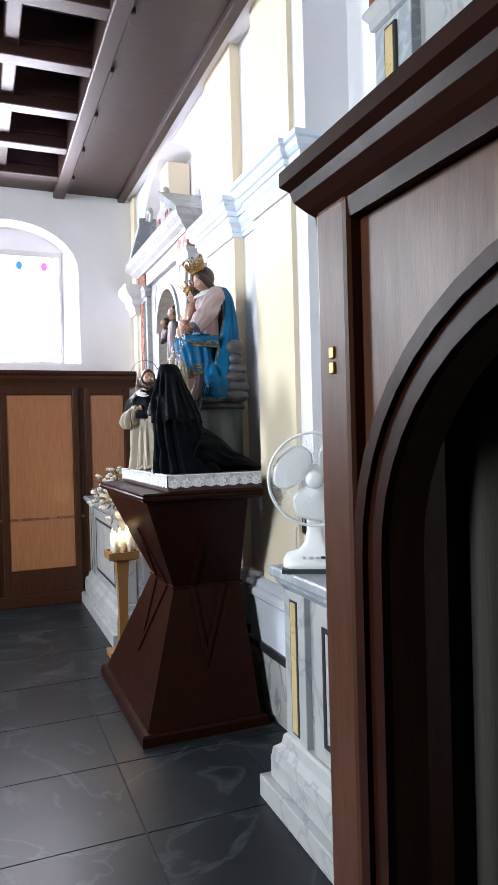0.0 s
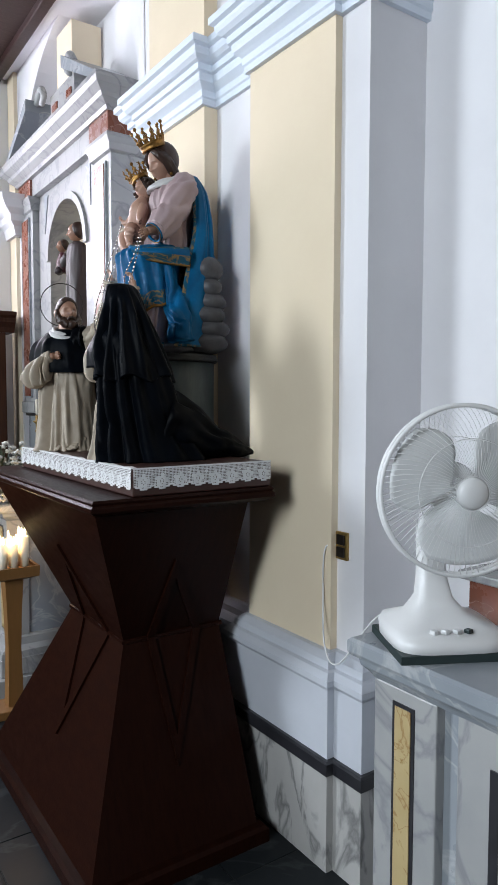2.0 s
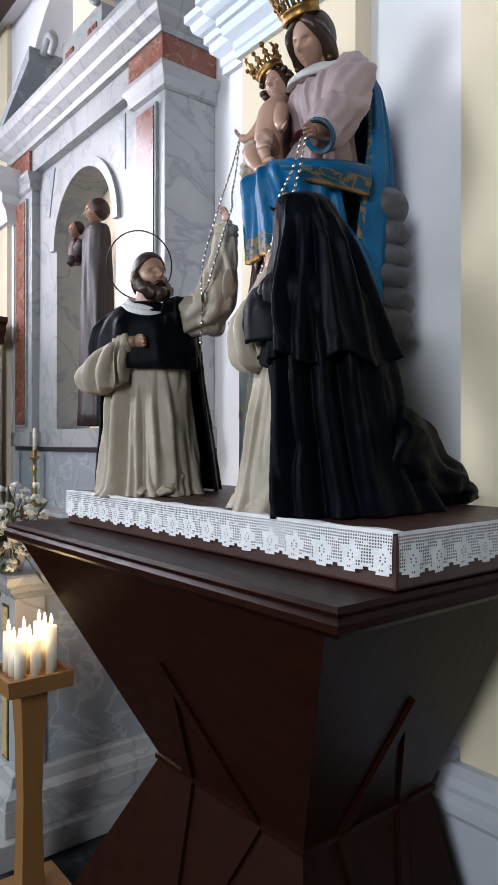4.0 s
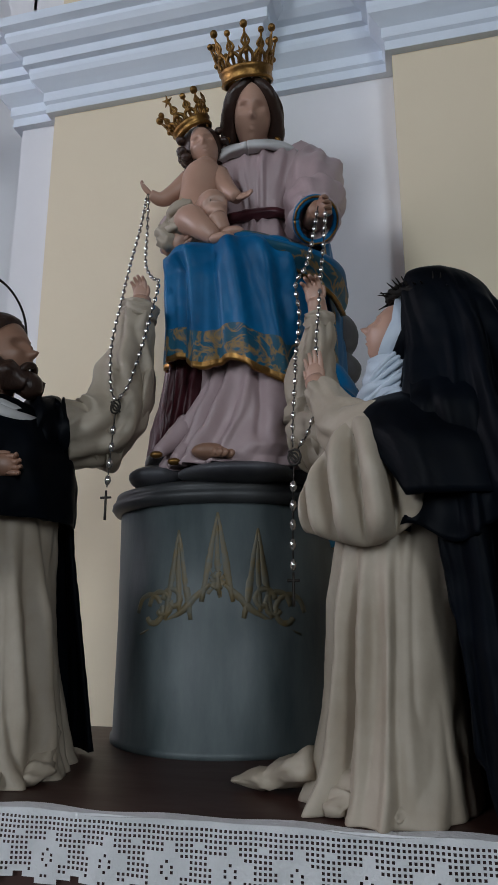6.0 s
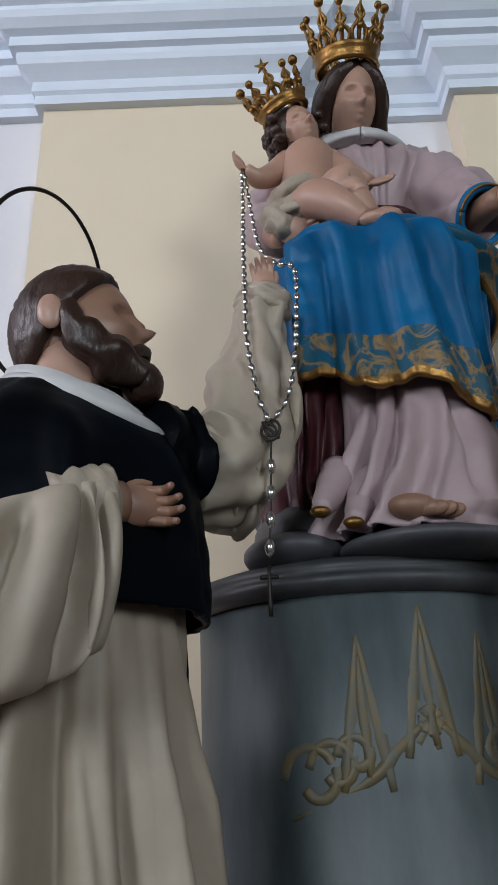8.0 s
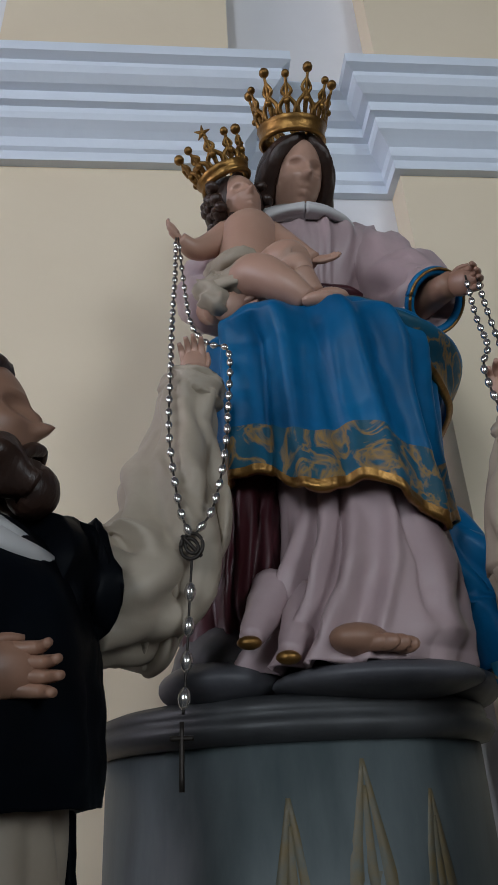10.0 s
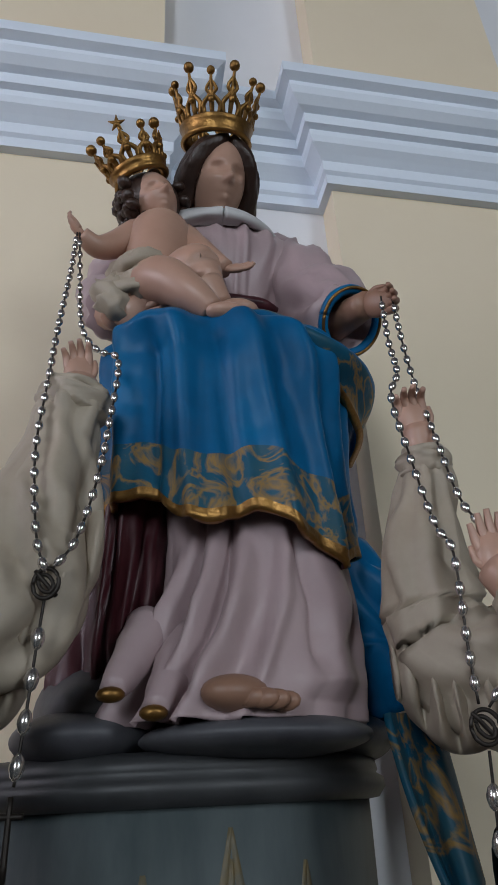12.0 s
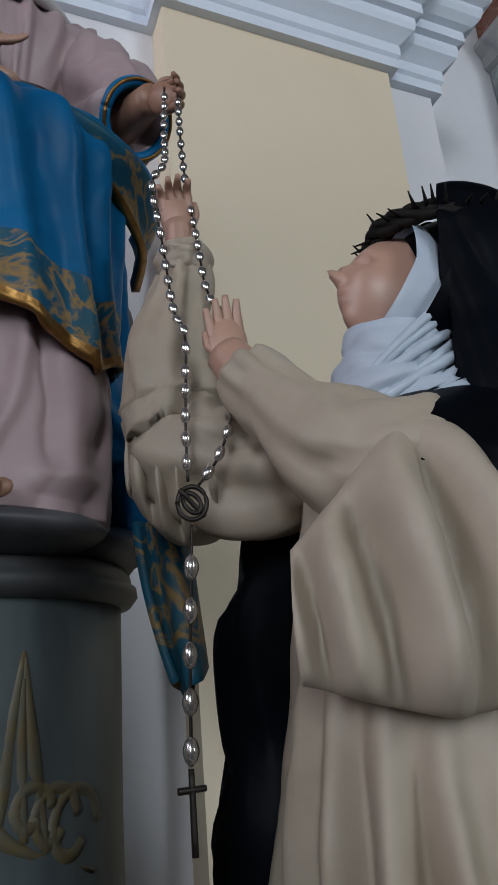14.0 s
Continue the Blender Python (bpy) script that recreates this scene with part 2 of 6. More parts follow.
def tube(bm, pts, n=14, mi=0, m=None, fold=0.0, folds=7, seed=0.0, flat=1.0, open_end=False):
    """A tapered tube through (x, y, z, r); fold: depth of lengthwise creases."""
    m = m or max(6, 5 * len(pts))
    s = spline(pts, m)
    up = Vector((0.13, 0.21, 0.97))
    rings = []
    for k in range(m):
        c = Vector(s[k][:3])
        d = Vector(s[min(k + 1, m - 1)][:3]) - Vector(s[max(k - 1, 0)][:3])
        d.normalize()
        a = d.cross(up)
        if a.length < 0.15:
            a = d.cross(Vector((1, 0.1, 0)))
        a.normalize()
        b = d.cross(a)
        r = max(float(s[k][3]), 0.0005)
        ring = []
        for i in range(n):
            th = 2 * math.pi * i / n
            q = 1.0
            if fold:
                v = k / m
                n1 = noise.noise((1.5 * math.cos(th) + seed, 1.5 * math.sin(th), 4 * v))
                q += 1.9 * fold * (0.9 * crease(folds * 0.5 * th + seed + 3.0 * v + 1.5 * n1) + 1.1 * crease(9 * v + 1.6 * math.sin(th + seed) + 1.5 * n1) + 1.5 * n1)
            ring.append(c + a * (r * q * math.cos(th)) + b * (r * q * flat * math.sin(th)))
        rings.append(ring)
    if open_end:
        # the cloth turns in at the mouth, which stays hollow
        c = Vector(s[-1][:3])
        d = (c - Vector(s[-3][:3])).normalized()
        for shrink, deep in ((0.90, 0.0), (0.84, 0.012), (0.74, 0.030)):
            rings.append([c + (p - c) * shrink - d * deep for p in rings[m - 1]])
    return loft(bm, rings, mi)


def ball(bm, c, r, mi=0, rot=None, u=20, v=14):
    r = r if isinstance(r, (tuple, list)) else (r, r, r)
    c, rot = Vector(c), rot or Matrix.Identity(3)
    rings = []
    for j in range(v):
        ph = math.pi * (0.012 + 0.976 * j / (v - 1))
        rings.append([c + rot @ Vector((r[0] * math.sin(ph) * math.cos(t), r[1] * math.sin(ph) * math.sin(t), r[2] * math.cos(ph))) for t in [2 * math.pi * i / u for i in range(u)]])
    loft(bm, rings, mi)


def sheet(bm, fn, nu, nv, thick, mi=0, closed=False, mi_back=None, pick=None):
    """A cloth of some thickness through fn(u, v), u and v from 0 to 1; pick(u, v) may name another material."""
    p = np.array([[fn(i / (nu if closed else nu - 1), j / (nv - 1)) for i in range(nu)] for j in range(nv)], float)
    if closed:
        du = np.roll(p, -1, 1) - np.roll(p, 1, 1)
    else:
        du = np.gradient(p, axis=1)
    dv = np.gradient(p, axis=0)
    nn = np.cross(du, dv)
    nn /= np.maximum(np.linalg.norm(nn, axis=2, keepdims=True), 1e-9)
    q = p + nn * thick
    A = [[bm.verts.new(c) for c in row] for row in p]
    B = [[bm.verts.new(c) for c in row] for row in q]
    span = nu if closed else nu - 1
    for j in range(nv - 1):
        for i in range(span):
            k = (i + 1) % nu
            f = bm.faces.new((A[j][i], A[j][k], A[j + 1][k], A[j + 1][i]))
            f.material_index = pick(i / span, j / (nv - 1)) if pick else mi
            bm.faces.new((B[j][i], B[j + 1][i], B[j + 1][k], B[j][k])).material_index = mi if mi_back is None else mi_back
    for j in (0, nv - 1):
        for i in range(span):
            k = (i + 1) % nu
            bm.faces.new((A[j][i], A[j][k], B[j][k], B[j][i])).material_index = pick(i / span, j / (nv - 1)) if pick else mi
    if not closed:
        for i in (0, nu - 1):
            for j in range(nv - 1):
                bm.faces.new((A[j][i], A[j + 1][i], B[j + 1][i], B[j][i])).material_index = mi


def crease(x):
    """A fold's section: round ridge, sharp valley."""
    return abs(math.sin(x)) * 1.3 - 0.8


def robe(keys, seed, k1=9, k2=14, turn=0.0, ridges=()):
    """fn(u, v) of a draped robe; keys (z, cx, cy, rx, ry, depth of folds) from the top down; turn: degrees about the upright;
    ridges: carved folds (degrees at the top and at the hem, width in degrees, height in metres, from v, to v)."""
    s = spline(keys, 60)
    ct, st = math.cos(radians(turn)), math.sin(radians(turn))

    def fn(u, v, grow=0.0, lo=0.0, hi=1.0):
        f = min(v, 1.0) * 59
        i = min(int(f), 58)
        z, cx, cy, rx, ry, d = s[i] * (1 - (f - i)) + s[i + 1] * (f - i)
        th = 2 * math.pi * (lo + (hi - lo) * u)
        c, e = math.cos(th), math.sin(th)
        n1 = noise.noise((1.7 * c + seed, 1.7 * e, 1.6 * v))
        n2 = noise.noise((3.1 * c - seed, 3.1 * e + 4, 2.4 * v))
        wt = th + 0.30 * math.sin(2 * th + seed) + 0.5 * n1
        w = 1 + d * (0.55 + 1.3 * abs(n2)) * (crease(k1 * 0.5 * wt + seed) * 0.8 + crease(k2 * 0.5 * wt - seed * 1.7 + 1.2 * n1) * 0.42) + 0.5 * d * n1 + grow
        for d0, d1, wide, high, v0, v1 in ridges:
            q = ((math.degrees(th) - d0 - (d1 - d0) * v + 180) % 360 - 180) / wide
            if abs(q) < 3 and v0 < v:
                fade = min(1.0, (v - v0) / 0.18) * min(1.0, max(0.0, (v1 - v) / 0.12 + (1 if v1 >= 1 else 0)))
                w += high / max(rx, 0.03) * fade * math.exp(-q * q)
        x, y = rx * w * c, ry * w * e
        return (cx + x * ct - y * st, cy + x * st + y * ct, z)
    return fn


def hand(bm, wrist, way, spread, size, mi, curl=0.3, thumb=1):
    """A plain hand: palm and five tapered fingers; way: where it points, spread: the line of the knuckles."""
    w, d, s = Vector(wrist), Vector(way).normalized(), Vector(spread).normalized()
    nrm = d.cross(s).normalized()
    rot = Matrix((d, s, nrm)).transposed()
    ball(bm, w + d * size * 0.50, (size * 0.62, size * 0.44, size * 0.22), mi, rot, 18, 12)
    for k in range(4):
        b = w + d * size * 0.62 + s * size * (k - 1.5) * 0.19
        ln = size * (0.90, 1.05, 1.00, 0.80)[k]
        t1 = b + d * ln * 0.5 + nrm * curl * ln * 0.15 + s * (k - 1.5) * 0.02 * size
        t2 = b + d * ln * (1 - 0.45 * curl) + nrm * curl * ln * 0.6 + s * (k - 1.5) * 0.05 * size
        tube(bm, [(*b, size * 0.13), (*t1, size * 0.112), (*t2, size * 0.07)], 10, mi, 9)
    b = w + d * size * 0.22 + s * size * 0.24 * thumb
    tube(bm, [(*b, size * 0.12), (*(b + d * size * 0.3 + s * size * 0.2 * thumb), size * 0.1), (*(b + d * size * 0.62 + s * size * 0.22 * thumb), size * 0.06)], 8, mi, 7)


def bell(bm, stations, mi, folds=3, seed=0.0):
    """A wide hanging sleeve: an upright oval section (x, y, top, bottom, half thickness) carried along the arm, with slanting folds."""
    m, n = 60, 72
    sp = spline(stations, m)
    rings = []
    for k in range(m):
        x, y, zt, zb, th = sp[k]
        a = sp[min(k + 1, m - 1)] - sp[max(k - 1, 0)]
        nx, ny = a[1], -a[0]
        ln = math.hypot(nx, ny) or 1.0
        nx, ny = nx / ln, ny / ln
        v = k / (m - 1)
        ring = []
        for i in range(n):
            t = 2 * math.pi * i / n
            h = 0.5 - 0.5 * math.sin(t)
            w = math.copysign(abs(math.cos(t)) ** 0.65, math.cos(t))
            fold = 0.85 * crease(math.pi * folds * (v + 0.10 * h) + seed + 0.35 * math.sin(3.0 * h + seed)) + 0.10 * noise.noise((3 * v + seed, 3 * h, w))
            o = th * w * (0.80 + 0.20 * h + fold * min(1.0, 2.5 * h + 0.25))
            ring.append((x + nx * o, y + ny * o, zt + (zb - zt) * h + 0.004 * math.sin(9 * v + seed) * h))
        rings.append(ring)
    loft(bm, rings, mi)


def head(bm, c, way, up, h, mi, wide=1.0):
    """A plain carved head of height h that faces way: skull, jaw, brow, nose and chin. Returns the frame (front, side, up)."""
    f = Vector(way).normalized()
    u = (Vector(up) - f * Vector(up).dot(f)).normalized()
    s = u.cross(f)
    rot = Matrix((f, s, u)).transposed()
    c = Vector(c)
    n, m = 72, 60
    rings = []
    for j in range(m):
        ph = math.pi * (j + 0.5) / m
        z = math.cos(ph)
        ring = []
        for i in range(n):
            th = 2 * math.pi * i / n
            x, y = math.sin(ph) * math.cos(th), math.sin(ph) * math.sin(th)
            ex, ey, ez = 0.43, 0.335, 0.5
            if z < 0:
                ey *= 1 - 0.30 * z * z
                ex *= 1 - 0.05 * z * z
            px, py, pz = ex * x, ey * y, ez * z
            front = max(0.0, x) ** 2
            if z < -0.15:
                px += 0.03 * front
            if x > 0:
                def bump(w, y0, ys, z0, zs):
                    return w * math.exp(-(((abs(py) - y0) / ys) ** 2) - (((pz - z0) / zs) ** 2))
                px += bump(0.105, 0, 0.042, -0.125, 0.040) + bump(0.060, 0, 0.034, -0.045, 0.065) + bump(0.030, 0.04, 0.022, -0.145, 0.022)
                px -= bump(0.105, 0.135, 0.062, 0.012, 0.046)
                px += bump(0.050, 0.138, 0.044, 0.004, 0.022) + bump(0.018, 0.13, 0.08, 0.085, 0.022)
                px += bump(0.036, 0, 0.075, -0.225, 0.017) + bump(0.038, 0, 0.062, -0.278, 0.018) - bump(0.034, 0, 0.08, -0.250, 0.010)
                px += bump(0.040, 0, 0.090, -0.40, 0.055) + bump(0.016, 0.19, 0.07, -0.13, 0.09)
            ring.append(c + rot @ (Vector((px, py * wide, pz)) * h))
        rings.append(ring)
    loft(bm, rings, mi)
    return f, s, u


# ---- the large structure ----
CEIL = 4.28
FAR = 9.0

# side wall in plan: niche of the first altar, pilasters with a recessed strip between, niche of the second altar
bm = bmesh.new()
for x0, y0, y1 in ((0.30, -4.0, 4.82), (0.03, 4.82, 5.47), (0.07, 5.47, 5.84), (0.03, 5.84, 6.50), (0.30, 6.50, 8.78), (0.03, 8.78, 9.3)):
    box(bm, x0, 0.75, y0, y1, 0, 5.2)
wall_side = tagged(mesh_object("wall_side", bm, WHITE), "white plastered side wall with altar niches", "wall", kind="structure")

for y0, y1 in ((4.96, 5.47), (5.84, 6.38)):
    for z0, z1 in ((0.70, 2.985), (3.20, 5.2)):
        part("panel", boxed(0.0, 0.069, y0 - 0.003, y1 + 0.003, z0, z1), YELLOW, wall_side, "yellow painted pilaster panel")
part("panel", boxed(0.0, 0.05, 8.82, 8.99, 0.7, 5.2), YELLOW, wall_side, "yellow painted pilaster panel")
# arch over the second altar's niche
bm = bmesh.new()
cy, r = 7.64, 1.05
pts = [(cy + (r + 0.02) * math.cos(a), 3.28 + 0.95 * (r + 0.02) * math.sin(a)) for a in [math.pi * i / 24 for i in range(25)]]
for (ya, za), (yb, zb) in zip(pts, pts[1:]):
    vs = [bm.verts.new(p) for p in ((0.03, ya, za), (0.03, yb, zb), (0.32, yb, zb), (0.32, ya, za), (0.03, ya, 5.2), (0.03, yb, 5.2), (0.32, yb, 5.2), (0.32, ya, 5.2))]
    for q in ((0, 1, 2, 3), (0, 1, 5, 4), (3, 2, 6, 7)):
        bm.faces.new([vs[i] for i in q])
box(bm, 0.03, 0.32, 6.49, cy - r - 0.02, 3.28, 5.2)
box(bm, 0.03, 0.32, cy + r + 0.02, 8.79, 3.28, 5.2)
tagged(mesh_object("wall_arch", bm, WHITE), "white plastered arch over the altar niche", "arch", kind="structure")


def moulding(name, path, profile, material, label):
    """A moulding of that section (out, z) along a wall's plan, mitred; out is to the left of the way."""
    n = len(path)
    offs = []
    for i in range(n):
        p = Vector(path[i])
        ds = []
        if i > 0:
            ds.append((p - Vector(path[i - 1])).normalized())
        if i < n - 1:
            ds.append((Vector(path[i + 1]) - p).normalized())
        ns = [Vector((-d.y, d.x)) for d in ds]
        offs.append(ns[0] if len(ns) == 1 else (ns[0] + ns[1]) / (1 + ns[0].dot(ns[1])))
    bm = bmesh.new()
    rings = [[(path[i][0] + offs[i].x * o, path[i][1] + offs[i].y * o, z) for o, z in profile] for i in range(n)]
    loft(bm, rings)
    return tagged(mesh_object(name, bm, material), label, "moulding", kind="structure")


PLAN = [(0.31, 4.82), (0.03, 4.82), (0.03, 4.96), (0.0, 4.96), (0.0, 5.47), (0.07, 5.47), (0.07, 5.84), (0.0, 5.84), (0.0, 6.38), (0.03, 6.38), (0.03, 6.5), (0.31, 6.5)]
CORN = [(-0.02, 2.98), (0.022, 2.98), (0.022, 3.012), (0.03, 3.02), (0.03, 3.055), (0.045, 3.07), (0.062, 3.085), (0.066, 3.105), (0.066, 3.125),
        (0.082, 3.13), (0.082, 3.165), (0.10, 3.172), (0.118, 3.19), (0.125, 3.21), (0.125, 3.225), (0.145, 3.235), (0.145, 3.27), (-0.02, 3.285)]
CORN = [(o * 0.86, 2.98 + (z - 2.98) * 0.80) for o, z in CORN]
moulding("cornice", PLAN, CORN, CORNICE, "pale blue-white stepped plaster cornice")
moulding("baseboard_cap", PLAN, [(-0.02, 0.66), (0.075, 0.66), (0.085, 0.675), (0.085, 0.695), (0.065, 0.715), (0.05, 0.72), (0.045, 0.745), (0.02, 0.765), (-0.02, 0.77)], DADO_PAINT, "grey painted dado moulding")
moulding("baseboard", PLAN, [(-0.02, 0.41), (0.07, 0.41), (0.07, 0.66), (-0.02, 0.66)], DADO_PAINT, "grey painted plaster dado")
moulding("dado_band", PLAN, [(-0.02, 0.355), (0.083, 0.355), (0.09, 0.362), (0.09, 0.403), (0.083, 0.41), (-0.02, 0.41)], BLACKSTONE, "black stone band along the dado")
moulding("dado_marble", PLAN, [(-0.02, 0.0), (0.075, 0.0), (0.075, 0.355), (-0.02, 0.355)], MARBLE_DADO, "grey veined marble dado slabs")

# capital of the far corner pilaster
moulding("trim", [(0.04, 8.76), (0.0, 8.76), (0.0, 9.0)], [(-0.02, 2.98), (0.03, 2.98), (0.05, 3.05), (0.08, 3.08), (0.08, 3.13), (0.13, 3.17), (0.16, 3.22), (0.16, 3.27), (-0.02, 3.28)], WHITE, "white plaster capital on the corner pilaster")

# floor: polished slate tiles over a dark bed
floor = tagged(mesh_object("floor", boxed(-7.2, 0.6, -4.2, 9.2, -0.2, -0.004), GROUT), "polished dark slate tile floor", "floor", kind="structure")

# far wall with an arched, splayed window opening
WX, WHALF, WZ0, WZ1 = -1.28, 0.70, 2.47, 3.45
bm = bmesh.new()
box(bm, -7.2, WX - WHALF, FAR, FAR + 0.5, 0, 5.2)
box(bm, WX + WHALF, 0.1, FAR, FAR + 0.5, 0, 5.2)
box(bm, WX - WHALF, WX + WHALF, FAR, FAR + 0.5, 0, WZ0)
arc = [(WX + WHALF * math.cos(math.pi * i / 16), WZ1 + 0.50 * math.sin(math.pi * i / 16)) for i in range(17)]
for (xa, za), (xb, zb) in zip(arc, arc[1:]):
    vs = [bm.verts.new(p) for p in ((xa, FAR, za), (xb, FAR, zb), (xb, FAR + 0.5, zb), (xa, FAR + 0.5, za), (xa, FAR, 5.2), (xb, FAR, 5.2))]
    bm.faces.new([vs[i] for i in (0, 1, 2, 3)])
    bm.faces.new([vs[i] for i in (0, 1, 5, 4)])
tagged(mesh_object("wall_far", bm, WHITE), "white plastered end wall with an arched window", "wall", kind="structure")
win = tagged(new("window_1"), "bright arched window with small stained panes", "window", kind="structure")
win.location = (WX, FAR + 0.32, WZ0)
bm = bmesh.new()
for x0, x1, z0, z1 in ((WX - 0.56, WX - 0.53, WZ0 + 0.03, 3.72), (WX + 0.53, WX + 0.56, WZ0 + 0.03, 3.72), (WX - 0.53, WX + 0.53, 3.66, 3.72), (WX - 0.53, WX + 0.53, WZ0 + 0.03, WZ0 + 0.06)):
    box(bm, x0, x1, FAR + 0.30, FAR + 0.34, z0, z1)
part("window_frame", bm, LINEN, win, "pale painted frame")
bm = bmesh.new()
for sx in (-1, 1):
    vs = [(WX + sx * WHALF, FAR + 0.1, WZ0), (WX + sx * 0.56, FAR + 0.32, WZ0), (WX + sx * 0.56, FAR + 0.32, 3.80), (WX + sx * WHALF, FAR + 0.1, 3.80)]
    bm.faces.new([bm.verts.new(v) for v in vs])
part("reveal", bm, WHITE, win)
part("window_head", boxed(WX - 0.58, WX + 0.58, FAR + 0.30, FAR + 0.36, 3.72, 4.0), WHITE, win)
part("pane", boxed(WX - 0.53, WX + 0.53, FAR + 0.318, FAR + 0.322, WZ0 + 0.06, 3.66), DAYLIGHT, win, "frosted glass glowing in place of daylight")
for k, x in enumerate((-0.40, -0.15, 0.12, 0.38)):
    bm = bmesh.new()
    ball(bm, (WX + x, FAR + 0.312, 3.56), (0.035, 0.004, 0.05), 0, None, 12, 8)
    part("stained_pane", bm, (BLUEGLASS, PINKGLASS)[k % 2], win, "small coloured glass rosette")

# unseen opposite wall of the nave and back wall, added to close the room
for nm, b in (("wall_opposite", (-7.4, -7.0, -4.2, 9.5, 0, 5.2)), ("wall_back", (-7.2, 0.75, -4.4, -4.0, 0, 5.2))):
    tagged(mesh_object(nm, boxed(*b), NAVEWALL), "plain ochre wall, unseen, closing the nave", "wall", kind="structure")

# coffered wooden ceiling: border, main beams across, short beams between, boards above with lilac light put into their
# colour
bm = bmesh.new()
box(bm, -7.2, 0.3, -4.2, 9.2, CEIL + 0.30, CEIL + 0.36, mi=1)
box(bm, -0.72, -0.06, -4.2, 9.0, CEIL, CEIL + 0.06)
box(bm, -0.82, -0.70, -4.2, 9.0, CEIL - 0.07, CEIL + 0.3, 0.012)
box(bm, -0.14, -0.06, -4.2, 9.0, CEIL - 0.045, CEIL + 0.02, 0.01)
box(bm, -7.2, -0.72, 8.6, 9.0, CEIL, CEIL + 0.06)
y = 8.55
while y > -4:
    box(bm, -7.1, -0.66, y - 0.07, y + 0.07, CEIL - 0.04, CEIL + 0.3, 0.012)
    box(bm, -7.1, -0.60, y - 0.095, y + 0.095, CEIL + 0.06, CEIL + 0.09)
    x = -1.35
    while x > -7:
        box(bm, x - 0.05, x + 0.05, y - 0.63, y - 0.07, CEIL + 0.02, CEIL + 0.3, 0.01)
        x -= 0.62
    y -= 0.70
tagged(mesh_object("ceiling", bm, [CEILWOOD, mat("lilac_light_ceiling_board", (0.26, 0.17, 0.33), 0.7, second=(0.12, 0.06, 0.13), scale=3)]), "dark coffered wooden ceiling", "ceiling", kind="structure")
tagged(mesh_object("ceiling_trim", boxed(-0.06, 0.32, -4.0, 9.0, CEIL, CEIL + 0.05), WHITE), "white plaster strip along the ceiling", "trim", kind="structure")


# ---- wooden screen against the far wall ----
scr = thing("wooden_screen", "dark wood screen with orange veneer panels against end wall", "screen", at=(-2.2, 8.8, 0))
bm = bmesh.new()
box(bm, -4.4, -0.12, 8.74, 8.92, 0.0, 2.28)
part("back_board", bm, CONFWOOD, scr)
for x0, x1 in ((-0.60, -0.13), (-1.42, -0.66), (-2.24, -1.48), (-3.06, -2.30), (-3.88, -3.12)):
    part("panel", boxed(x0 + 0.06, x1 - 0.06, 8.725, 8.75, 0.36, 2.12, 0.008), PANELWOOD, scr, "orange-brown veneer panel")
    bm = bmesh.new()
    for a, b, c, d in ((x0, x0 + 0.06, 0.12, 2.2), (x1 - 0.06, x1, 0.12, 2.2), (x0 + 0.06, x1 - 0.06, 0.12, 0.36), (x0 + 0.06, x1 - 0.06, 2.12, 2.2)):
        box(bm, a, b, 8.70, 8.75, c, d, 0.006)
    part("panel_frame", bm, CONFWOOD, scr, "dark frame")
bm = bmesh.new()
loft(bm, [[(x, 8.92 - o, z) for o, z in ((0, 2.20), (0.22, 2.20), (0.23, 2.24), (0.26, 2.28), (0.26, 2.31), (0.29, 2.33), (0.29, 2.36), (0, 2.36))] for x in (-4.42, -0.06)])
part("top_moulding", bm, CONFWOOD, scr)
part("plinth", boxed(-4.4, -0.12, 8.69, 8.92, 0, 0.12, 0.008), CONFWOOD, scr)
part("rail", boxed(-4.3, -0.62, 8.715, 8.724, 0.86, 0.885), MARBLE_RED, scr, "thin dark red line")


# ---- confessional beside the start ----
conf = thing("confessional", "brown wooden confessional with an arched curtained opening", "confessional", at=(-0.8, 1.9, 0))
CX, CY1, CTOP = -1.173, 2.408, 1.97
bm = bmesh.new()
oc, ow, oz = 1.93, 0.36, 1.49
arc = [(oc + ow * math.cos(a), oz + 0.30 * math.sin(a)) for a in [math.pi * i / 20 for i in range(21)]]
for (ya, za), (yb, zb) in zip(arc, arc[1:]):
    for x in (CX,):
        vs = [bm.verts.new(p) for p in ((x, ya, za), (x, yb, zb), (x, yb, CTOP), (x, ya, CTOP), (x + 0.05, ya, za), (x + 0.05, yb, zb))]
        bm.faces.new([vs[i] for i in (0, 1, 2, 3)])
        bm.faces.new([vs[i] for i in (0, 1, 5, 4)])
box(bm, CX, CX + 0.05, oc + ow, CY1, 0.0, CTOP)
box(bm, CX, CX + 0.05, 1.3, oc - ow, 0.0, CTOP)
bmesh.ops.remove_doubles(bm, verts=bm.verts, dist=0.0005)
part("front_panel", bm, CONFWOOD, conf)
bm = bmesh.new()
for y0 in (CY1 - 0.03, 1.27):
    part("side_panel", boxed(CX + 0.05, -0.50, y0, y0 + 0.03, 0, CTOP), CONFWOOD, conf)
bm = bmesh.new()
box(bm, CX - 0.022, CX + 0.03, CY1 - 0.07, CY1 + 0.012, 0, CTOP - 0.02, 0.008)
part("corner_post", bm, CONFWOOD, conf)
bm = bmesh.new()
